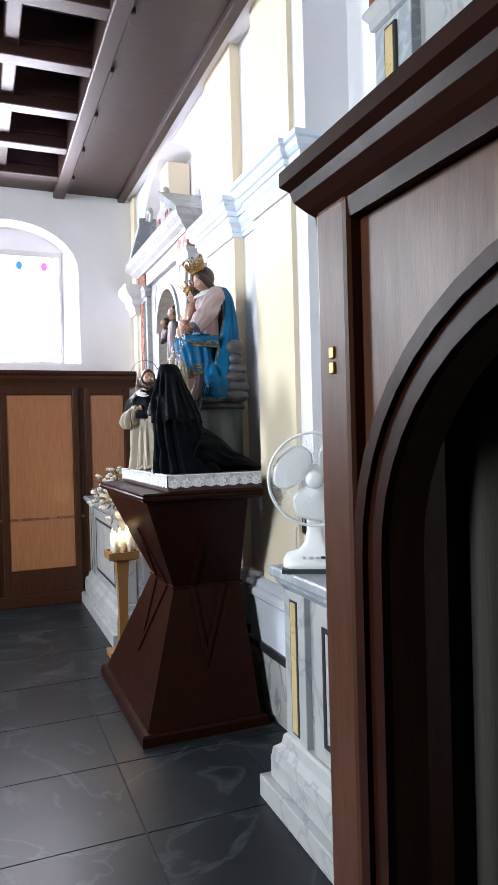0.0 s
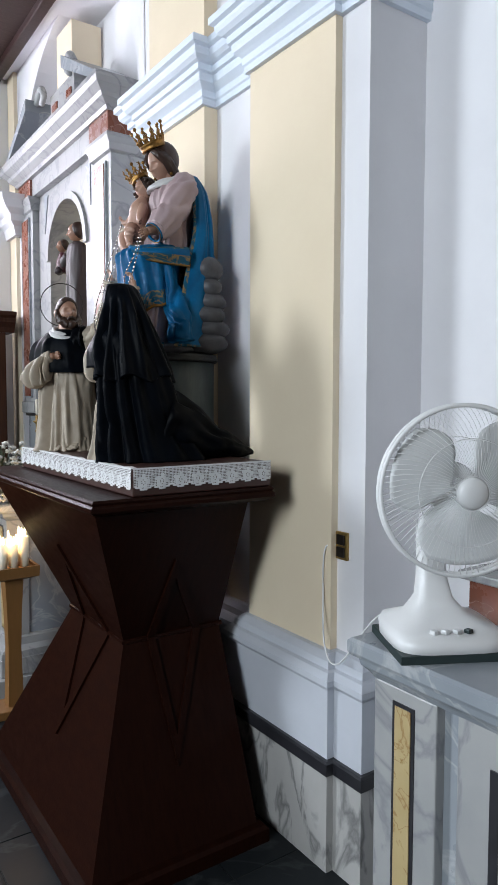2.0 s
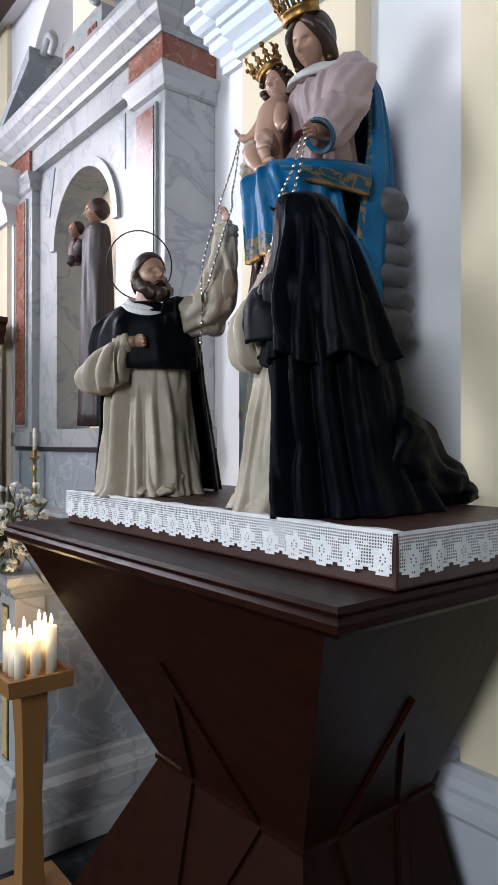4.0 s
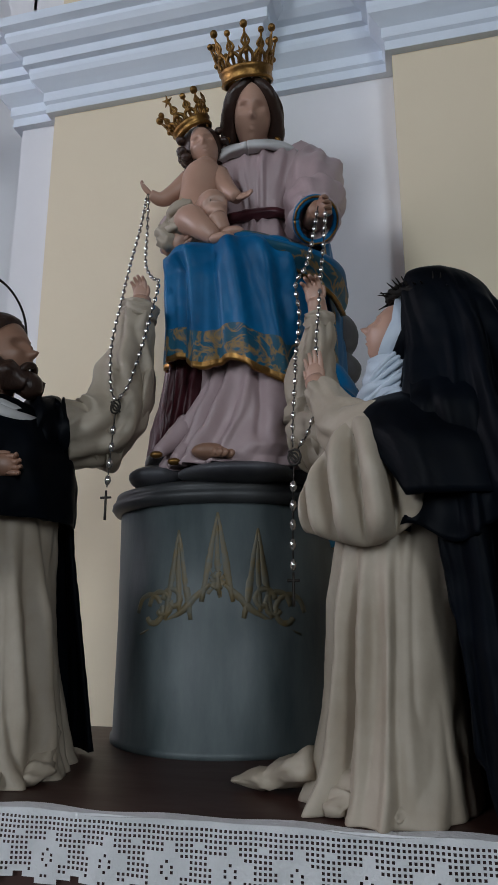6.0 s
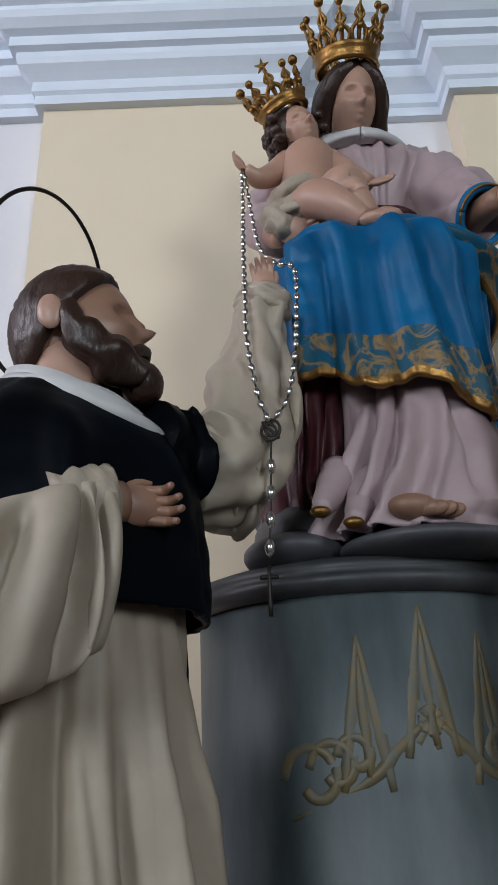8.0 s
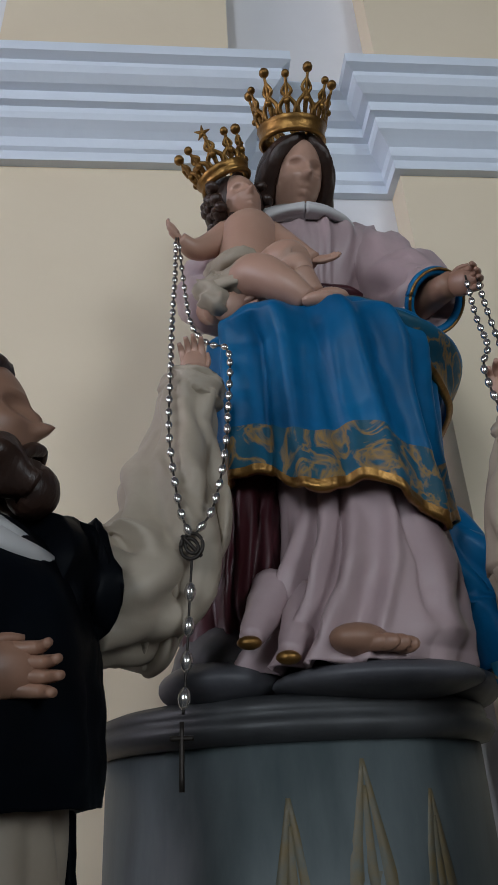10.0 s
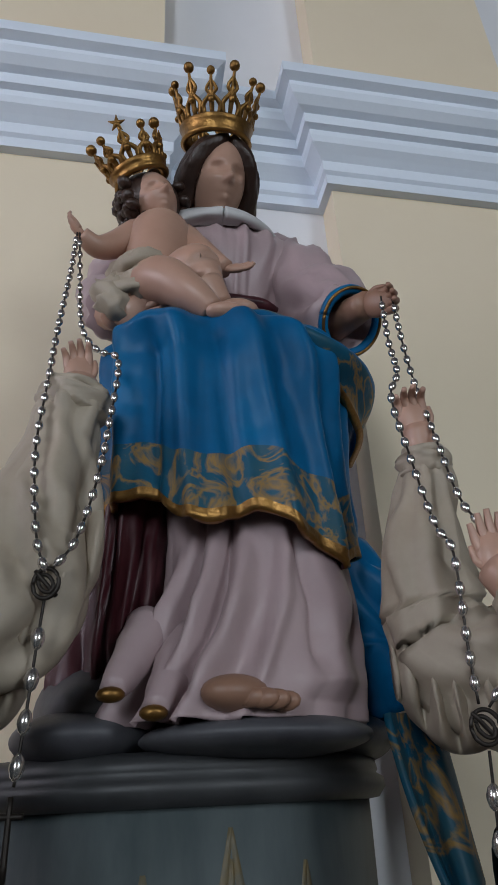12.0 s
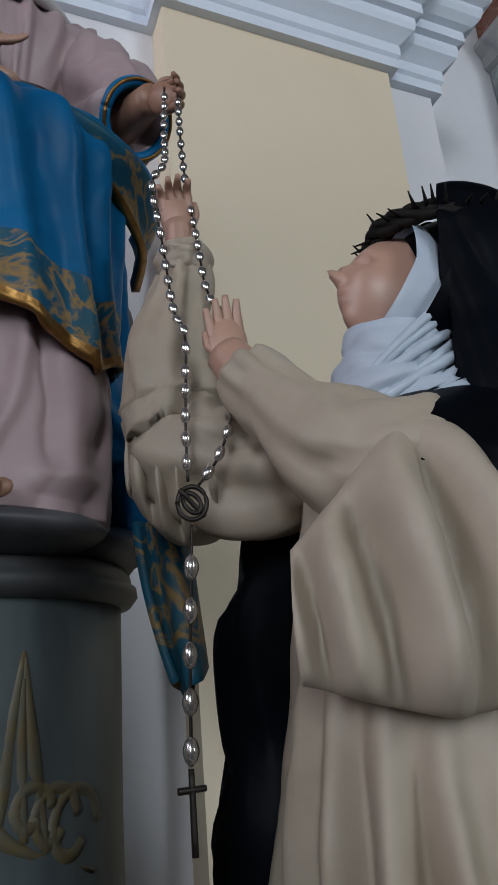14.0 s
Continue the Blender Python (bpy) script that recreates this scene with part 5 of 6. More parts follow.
ball(bm, (-0.580, 5.448, 2.024), (0.052, 0.046, 0.046), 1, None, 26, 18)
hood(0.056, 0.047, 0.057, 0.32, 2, 0.022, 0.0, 0.36)
hood(0.062, 0.055, 0.063, 0.06, 1, 0.012, 0.006, 0.30)
tube(bm, [(-0.571, 5.497, 1.975, 0.036), (-0.570, 5.500, 1.950, 0.042), (-0.570, 5.502, 1.925, 0.050), (-0.572, 5.492, 1.897, 0.074)], 44, 2, 40, 0.035, 5, 0.4)
for k in range(17):
    c = Vector((-0.571, 5.500 - 0.0002 * k, 1.964 - 0.0052 * k))
    rr = 0.0395 + 0.0012 * k + 0.0012 * math.sin(2.1 * k) + (0.012 * ((k - 12) / 4) ** 2 if k > 12 else 0)
    tube(bm, [(*(c + Vector((rr * math.cos(a), rr * math.sin(a), (0.030 + 0.005 * math.sin(1.7 * k)) * math.cos(a + 1.75 + 0.25 * math.sin(k))))), 0.0034 + 0.0006 * math.sin(3 * k)) for a in [2 * math.pi * i / 14 for i in range(15)]], 8, 2, 50)
# near arm: wide sleeve, forearm, open hand
tube(bm, [(-0.600, 5.478, 1.862, 0.034), (-0.614, 5.505, 1.862, 0.040), (-0.605, 5.540, 1.868, 0.044), (-0.578, 5.568, 1.892, 0.036), (-0.555, 5.590, 1.928, 0.027), (-0.540, 5.604, 1.955, 0.022)], 40, 0, 70, 0.055, 9, 1.1)
bell(bm, [(-0.618, 5.480, 1.842, 1.775, 0.026), (-0.634, 5.500, 1.862, 1.748, 0.036), (-0.640, 5.526, 1.882, 1.736, 0.040), (-0.632, 5.556, 1.882, 1.734, 0.038), (-0.615, 5.590, 1.845, 1.738, 0.030), (-0.602, 5.612, 1.820, 1.750, 0.018)], 0, 5, 0.3)
tube(bm, [(-0.543, 5.602, 1.950, 0.018), (-0.531, 5.612, 1.972, 0.015)], 14, 3, 5)
hand(bm, (-0.534, 5.609, 1.964), (0.06, 0.10, 0.98), (0.20, 0.92, -0.20), 0.033, 3, 0.25, 1)
# far arm held up
tube(bm, [(-0.530, 5.530, 1.905, 0.040), (-0.490, 5.582, 1.900, 0.044), (-0.458, 5.620, 1.928, 0.044), (-0.450, 5.628, 1.985, 0.038), (-0.452, 5.620, 2.045, 0.029), (-0.455, 5.614, 2.090, 0.022)], 38, 0, 66, 0.075, 8, 2.0)
bell(bm, [(-0.475, 5.590, 1.930, 1.862, 0.034), (-0.455, 5.612, 1.950, 1.852, 0.038), (-0.442, 5.635, 1.965, 1.862, 0.036), (-0.436, 5.655, 1.955, 1.880, 0.024), (-0.434, 5.662, 1.940, 1.895, 0.012)], 0, 4, 0.7)
tube(bm, [(-0.455, 5.614, 2.080, 0.021), (-0.456, 5.613, 2.096, 0.0245), (-0.457, 5.613, 2.106, 0.022)], 24, 0, 12, 0.05, 5, 0)
tube(bm, [(-0.456, 5.613, 2.095, 0.016), (-0.460, 5.616, 2.130, 0.014)], 14, 3, 6)
hand(bm, (-0.459, 5.615, 2.118), (-0.08, 0.16, 0.95), (0.25, 0.9, -0.1), 0.036, 3, 0.85, -1)
statue("statue", bm, [CREAM, BLACKCLOTH, WIMPLE, SKIN], "painted kneeling veiled statue in cream habit and black cloak")

# thorn crown on the veil
bm = bmesh.new()
for j in range(4):
    tube(bm, [(-0.582 + (0.055 + 0.003 * math.sin(5 * a + j)) * math.cos(a), 5.446 + (0.056 + 0.003 * math.cos(4 * a + 2 * j)) * math.sin(a), 2.046 + 0.012 * math.sin(a) + 0.006 * math.sin(6 * a + 1.6 * j), 0.0040) for a in [2 * math.pi * i / 30 for i in range(31)]], 7, 0, 90)
for k in range(40):
    a = 2.4 * k
    p = Vector((-0.582 + 0.057 * math.cos(a), 5.446 + 0.058 * math.sin(a), 2.046 + 0.012 * math.sin(a)))
    d = Vector((math.cos(a), math.sin(a), 0.9 * math.sin(2.7 * k) + 0.5)).normalized()
    tube(bm, [(*p, 0.0022), (*(p + d * 0.016), 0.0003)], 5, 0, 4)
tagged(mesh_object("thorn_crown", bm, THORN, smooth=True), "dark twisted thorn crown on the veiled statue", "crown")


def rosary(strands, tail, medal, cross, label):
    """Bead strings along splines; each bead a spindle on thin wire."""
    ro = thing("rosary", label, "rosary", "silver rosaries", at=medal)
    wire = bmesh.new()
    spots = []
    for pts in strands + [tail]:
        sp = spline(pts, 120)
        tube(wire, [(*sp[i], 0.0011) for i in range(0, 120, 7)], 5, 0, 60)
        run, last = 0.0, sp[0]
        big = pts is tail
        gap = 0.026 if big else 0.0145
        for q in sp[1:]:
            run += float(np.linalg.norm(q - last))
            if run > gap:
                run = 0.0
                spots.append((Vector(q), Vector(q - last).normalized(), 1.35 if big else 1.0))
            last = q
    part("chain", wire, IRON, ro, "thin dark chain", True)
    bm0 = bmesh.new()
    lathe(bm0, [(0.0006, -0.0062), (0.0030, -0.0042), (0.0042, -0.001), (0.0042, 0.001), (0.0030, 0.0042), (0.0006, 0.0062)], (0, 0, 0), 10)
    first = part("bead", bm0, SILVER, None, "", True)
    for k, (p, d, sc) in enumerate(spots):
        b = first if k == 0 else new("bead", first.data)
        b.parent = ro
        b.matrix_local = Matrix.Translation(p - ro.location) @ Vector((0, 0, 1)).rotation_difference(d).to_matrix().to_4x4() @ Matrix.Diagonal((0.86 * sc, 0.86 * sc, sc, 1))
    bm = bmesh.new()
    for rr, tilt in ((0.009, 0.0), (0.0055, 0.4)):
        tube(bm, [(medal[0] + 0.3 * rr * math.cos(t), medal[1] + rr * math.cos(t), medal[2] + 1.2 * rr * math.sin(t + tilt), 0.0016) for t in [2 * math.pi * i / 12 for i in range(13)]], 6, 0, 30)
    tube(bm, [(medal[0], medal[1] - 0.008, medal[2] - 0.009, 0.0016), (medal[0], medal[1] + 0.008, medal[2] + 0.009, 0.0016)], 6, 0, 6)
    part("medal", bm, IRON, ro, "dark openwork medal", True)
    bm = bmesh.new()
    x, y, z = cross
    tube(bm, [(x, y, z + 0.011, 0.0018), (x, y, z - 0.034, 0.0021)], 8, 0, 6)
    tube(bm, [(x, y - 0.0085, z, 0.0018), (x, y + 0.0085, z, 0.0021)], 8, 0, 6)
    part("cross", bm, IRON, ro, "small dark metal cross", True)
    return ro


rosary([[(-0.352, 5.951, 2.440), (-0.375, 5.951, 2.36), (-0.415, 5.953, 2.25), (-0.442, 5.953, 2.17), (-0.470, 5.953, 2.085), (-0.486, 5.944, 2.01), (-0.488, 5.935, 1.980)],
        [(-0.352, 5.948, 2.440), (-0.372, 5.940, 2.34), (-0.392, 5.932, 2.268), (-0.405, 5.914, 2.232), (-0.425, 5.893, 2.208), (-0.452, 5.896, 2.13), (-0.472, 5.903, 2.06), (-0.484, 5.915, 2.005), (-0.488, 5.930, 1.980)]],
       [(-0.488, 5.933, 1.958), (-0.489, 5.935, 1.925), (-0.490, 5.937, 1.885), (-0.490, 5.940, 1.842)], (-0.488, 5.933, 1.970), (-0.490, 5.941, 1.826), "silver bead rosary hanging from the child statue's fingers")
rosary([[(-0.427, 5.613, 2.314), (-0.445, 5.622, 2.24), (-0.468, 5.630, 2.185), (-0.478, 5.645, 2.150), (-0.482, 5.640, 2.095), (-0.510, 5.642, 2.015), (-0.527, 5.640, 1.985), (-0.530, 5.644, 1.92), (-0.531, 5.645, 1.878)],
        [(-0.427, 5.600, 2.312), (-0.440, 5.604, 2.24), (-0.458, 5.608, 2.175), (-0.482, 5.610, 2.10), (-0.505, 5.612, 2.035), (-0.535, 5.606, 1.985), (-0.536, 5.612, 1.93), (-0.534, 5.624, 1.895), (-0.531, 5.638, 1.876)]],
       [(-0.531, 5.644, 1.850), (-0.528, 5.646, 1.81), (-0.524, 5.648, 1.76), (-0.521, 5.649, 1.715)], (-0.531, 5.643, 1.864), (-0.520, 5.649, 1.698), "silver bead rosary hanging between two statues")
# gilded tip of the mantle below the rim
bm = bmesh.new()
sheet(bm, lambda u, v: (-0.335 - 0.016 * math.sin(u * 6) - 0.035 * v, 5.590 + 0.042 * u * (1 - 0.5 * v * v) + 0.006 * math.sin(7 * u), 1.895 - 0.150 * v + 0.05 * v * (u - 0.6) ** 2), 30, 18, 0.007, 0, False, 0, lambda u, v: 1 if abs(u - 0.5) > 0.30 or v > 0.88 else 0)
tagged(mesh_object("mantle_tip", bm, [BLUEHEM, GOLD], smooth=True), "gold bordered blue drape hanging over the pedestal rim", "drapery")


# ---- altars ----
def altar(name, label, yc, half, xf, top, retable_x, half_r, ztop):
    """A marble side altar: stepped plinth, panelled front between end pilasters, mensa, gradine and a framed retable."""
    al = thing(name, label, "altar", at=(0.1, yc, 0))
    y0, y1 = yc - half, yc + half
    for z0, z1, o in ((0.0, 0.10, 0.10), (0.10, 0.20, 0.06)):
        part("plinth", boxed(xf - o, 0.30, y0 - o, y1 + o, z0, z1, 0.006), MARBLE, al)
    bm = bmesh.new()
    loft(bm, [rect(xf - o, 0.298, y0 - o, y1 + o, z) for o, z in ((0.055, 0.20), (0.05, 0.235), (0.02, 0.26), (0.012, 0.30), (0.0, 0.31))])
    part("base_moulding", bm, MARBLE, al)
    part("body", boxed(xf + 0.03, 0.298, y0 + 0.02, y1 - 0.02, 0.31, top - 0.10), MARBLE_GREY, al)
    for s, ye in ((1, y0), (-1, y1)):
        ya, yb = sorted((ye, ye + s * 0.20))
        part("pilaster", boxed(xf, xf + 0.12, ya, yb, 0.305, top - 0.10, 0.004), MARBLE, al, "white marble end pilaster")
        ya, yb = sorted((ye + s * 0.065, ye + s * 0.135))
        border = part("inlay_border", boxed(xf - 0.003, xf + 0.01, ya, yb, 0.335, top - 0.135), BLACKSTONE, al, "black inlay line")
        ya, yb = sorted((ye + s * 0.075, ye + s * 0.125))
        part("inlay", boxed(xf - 0.006, xf + 0.01, ya, yb, 0.345, top - 0.145), MARBLE_YELLOW, border, "yellow marble inlay")
    part("front_slab", boxed(xf + 0.012, xf + 0.05, y0 + 0.25, y1 - 0.25, 0.31, top - 0.10, 0.004), MARBLE, al, "white veined front slab")
    bm = bmesh.new()
    ya, yb, za, zb, w = y0 + 0.34, y1 - 0.34, 0.38, top - 0.19, 0.022
    for b in ((ya, yb, za, za + w), (ya, yb, zb - w, zb), (ya, ya + w, za + w, zb - w), (yb - w, yb, za + w, zb - w)):
        box(bm, xf + 0.008, xf + 0.03, *b)
    part("inlay_frame", bm, BLACKSTONE, al, "black stone line frame")
    bm = bmesh.new()
    loft(bm, [rect(xf - o, 0.298, y0 - o, y1 + o, z) for o, z in ((0.0, top - 0.10), (0.01, top - 0.085), (0.025, top - 0.07), (0.03, top - 0.05), (0.045, top - 0.045), (0.05, top - 0.035), (0.05, top - 0.008), (0.042, top))])
    part("mensa", bm, MARBLE_GREY, al, "grey marble altar top")
    part("gradine", boxed(-0.03, 0.297, y0 + 0.02, y1 - 0.02, top, top + 0.11), MARBLE_RED, al, "red-brown marble riser")
    part("gradine_shelf", boxed(-0.06, 0.297, y0, y1, top + 0.11, top + 0.135, 0.005), MARBLE, al)
    rx = retable_x
    yc = yc if name == "fan_altar" else 7.86
    ry0, ry1 = yc - half_r, yc + half_r
    part("retable_base", boxed(rx, 0.297, ry0, ry1, top + 0.135, top + 0.46), MARBLE_GREY, al)
    part("base_line", boxed(rx - 0.02, 0.297, ry0 - 0.02, ry1 + 0.02, top + 0.46, top + 0.485, 0.004), BLACKSTONE, al, "dark moulded line")
    zb = top + 0.485
    for s, ye in ((1, ry0), (-1, ry1)):
        ya, yb = sorted((ye, ye + s * 0.28))
        part("column_base", boxed(rx - 0.05, 0.297, ya - 0.02, yb + 0.02, zb, zb + 0.09, 0.006), MARBLE, al)
        column = part("column", boxed(rx - 0.03, 0.297, ya, yb, zb + 0.09, ztop - 0.10, 0.005), MARBLE_GREY if name == "fan_altar" else MARBLE, al, "flat marble pilaster")
        margin = 0.098 if name == "fan_altar" else 0.055
        part("column_edge", boxed(rx - 0.045, rx - 0.02, ya + margin, yb - margin, zb + 0.12, ztop - 0.14), BLACKSTONE if name == "fan_altar" else MARBLE_GREY, column)
        part("column_inlay", boxed(rx - 0.05, rx - 0.02, ya + margin + 0.012, yb - margin - 0.012, zb + 0.135, ztop - 0.155), MARBLE_YELLOW if name == "fan_altar" else MARBLE_RED, column, "coloured marble inlay strip")
        bm = bmesh.new()
        loft(bm, [[(rx - 0.03 - o, ya - o, z), (0.297, ya - o, z), (0.297, yb + o, z), (rx - 0.03 - o, yb + o, z)] for o, z in ((0.0, ztop - 0.10), (0.015, ztop - 0.09), (0.02, ztop - 0.05), (0.04, ztop - 0.02), (0.04, ztop))])
        part("capital", bm, MARBLE, al)
    # wall slab with an arched niche
    nh, nz0, nz1 = 0.36, zb + 0.10, ztop - 0.52
    bm = bmesh.new()
    x0, x1 = rx + 0.02, rx + 0.07
    arc = [(yc + nh * math.cos(math.pi * i / 20), nz1 + nh * math.sin(math.pi * i / 20)) for i in range(21)]
    for (a, c), (b, d) in zip(arc, arc[1:]):
        vs = [bm.verts.new(p) for p in ((x0, a, c), (x0, b, d), (x0, b, ztop), (x0, a, ztop), (0.29, a, c), (0.29, b, d))]
        bm.faces.new([vs[i] for i in (0, 1, 2, 3)])
        bm.faces.new([vs[i] for i in (0, 1, 5, 4)])
    box(bm, x0, 0.292, ry0 + 0.28, yc - nh, zb, ztop)
    box(bm, x0, 0.292, yc + nh, ry1 - 0.28, zb, ztop)
    box(bm, x0, 0.292, yc - nh, yc + nh, zb, nz0)
    part("niche_slab", bm, MARBLE, al, "white marble slab round the niche")
    bm = bmesh.new()
    loft(bm, [[(x0 - w2, yc + (nh + o) * math.cos(t), nz1 + (nh + o) * math.sin(t)) for o, w2 in ((0, 0.0), (0, 0.02), (0.05, 0.02), (0.05, 0.0))] for t in [math.pi * i / 24 for i in range(25)]])
    part("niche_arch", bm, MARBLE, al, "moulded arch")
    for s in (-1, 1):
        bm = bmesh.new()
        pts = [(yc + s * (nh + 0.02), ztop - 0.03), (yc + s * (nh + 0.10), ztop - 0.03), (yc + s * (nh + 0.10), ztop - 0.30)]
        loft(bm, [[(x0 - 0.006, *p) for p in pts], [(x0 + 0.01, *p) for p in pts]])
        part("spandrel", bm, MARBLE_GREY, al, "dark marble corner piece")
    part("niche_back", boxed(0.285, 0.296, yc - nh, yc + nh, nz0, nz1 + nh), YELLOW, al, "ochre niche back")
    if name == "fan_altar":
        part("frieze", boxed(rx - 0.05, 0.297, ry0 - 0.01, ry1 + 0.01, ztop, ztop + 0.13), MARBLE_RED, al, "red marble frieze")
    else:
        part("frieze", boxed(rx - 0.03, 0.297, ry0 + 0.29, ry1 - 0.29, ztop, ztop + 0.13), MARBLE, al, "white marble frieze")
        for ya, yb in ((ry0 - 0.01, ry0 + 0.29), (ry1 - 0.29, ry1 + 0.01)):
            part("frieze_block", boxed(rx - 0.05, 0.297, ya, yb, ztop, ztop + 0.13, 0.004), MARBLE_RED, al, "red marble block over the pilaster")
    bm = bmesh.new()
    loft(bm, [rect(rx - 0.06 - o, 0.297, ry0 - 0.02 - o, ry1 + 0.02 + o, z) for o, z in ((0.0, ztop + 0.13), (0.01, ztop + 0.15), (0.05, ztop + 0.18), (0.06, ztop + 0.20), (0.10, ztop + 0.23), (0.11, ztop + 0.26), (0.11, ztop + 0.285))])
    part("entablature", bm, MARBLE, al)
    for s, ye in ((1, ry0), (-1, ry1)):
        bm = bmesh.new()
        prof = [(0, 0), (0.62, 0.34), (0.62, 0.26), (0.10, 0.0)]
        sec = [(ye - s * 0.10 + s * a, ztop + 0.285 + b) for a, b in prof]
        loft(bm, [[(rx - 0.14, *p) for p in sec], [(0.29, *p) for p in sec]])
        part("broken_pediment", bm, MARBLE_GREY, al, "sloping broken pediment")
        bm = bmesh.new()
        tube(bm, [(rx - 0.05, ye + s * 0.52, ztop + 0.60, 0.03), (rx - 0.05, ye + s * 0.60, ztop + 0.68, 0.028), (rx - 0.05, ye + s * 0.66, ztop + 0.62, 0.024), (rx - 0.05, ye + s * 0.61, ztop + 0.57, 0.02)], 10, 0, 18)
        part("volute", bm, MARBLE, al, "scroll end", True)
    part("crest", boxed(rx, 0.29, yc - 0.24, yc + 0.24, ztop + 0.285, ztop + 0.62), MARBLE, al)
    for s in (-1, 1):
        part("crest_inlay", boxed(rx - 0.006, rx + 0.01, yc + s * 0.14 - 0.05, yc + s * 0.14 + 0.05, ztop + 0.33, ztop + 0.54), MARBLE_RED, al, "red marble inlay")
    part("crest_panel", boxed(rx + 0.02, 0.29, yc - 0.15, yc + 0.15, ztop + 0.62, ztop + 1.0), YELLOW, al, "ochre upper panel")
    return al


altar("fan_altar", "grey and white marble side altar with yellow inlays", 3.16, 1.20, -0.375, 1.06, 0.16, 1.13, 3.60)
altar("side_altar", "white marble side altar with red inlays and niche", 7.88, 0.82, -0.58, 1.08, 0.06, 0.90, 3.22)

# gilded tabernacle door on the first altar
tab = thing("tabernacle", "small gilded arched tabernacle on the altar shelf", "tabernacle", at=(0.05, 3.70, 1.195))
bm = bmesh.new()
arc = [(3.70 + 0.16 * math.cos(math.pi * i / 14), 1.43 + 0.10 * math.sin(math.pi * i / 14)) for i in range(15)]
sec = [(3.86, 1.195)] + arc + [(3.54, 1.195)]
loft(bm, [[(0.02, *p) for p in sec], [(0.159, *p) for p in sec]])
part("body", bm, MARBLE, tab)
bm = bmesh.new()
sec = [(3.70 + (y - 3.70) * 0.8, 1.21 + (z - 1.195) * 0.85) for y, z in sec]
loft(bm, [[(0.010, *p) for p in sec], [(0.03, *p) for p in sec]])
part("door", bm, GOLD, tab, "embossed gilded door")


def candlestick(x, y, z, tall, label="aged brass candlestick with a white candle"):
    st = thing("candlestick", label, "candlestick", "altar candlesticks", at=(x, y, z))
    bm = bmesh.new()
    lathe(bm, [(0.045, 0.0), (0.045, 0.012), (0.030, 0.03), (0.018, 0.06), (0.013, 0.10), (0.020, 0.125), (0.012, 0.14), (0.011, 0.20), (0.018, 0.215), (0.011, 0.23), (0.012, 0.27), (0.030, 0.285), (0.032, 0.292), (0.014, 0.295), (0.013, 0.335)], (x, y, z), 20)
    part("stem", bm, BRASS, st, "", True)
    bm = bmesh.new()
    lathe(bm, [(0.011, 0.32), (0.011, 0.335 + tall), (0.004, 0.34 + tall)], (x, y, z), 14)
    part("candle", bm, WAX, st, "white wax candle", True)
    return st


candlestick(0.075, 4.22, 1.195, 0.17)
candlestick(0.09, 3.98, 1.56, 0.26)
candlestick(0.05, 2.70, 1.195, 0.16)
for y in (8.35, 7.05):
    candlestick(-0.0, y, 1.215, 0.12)


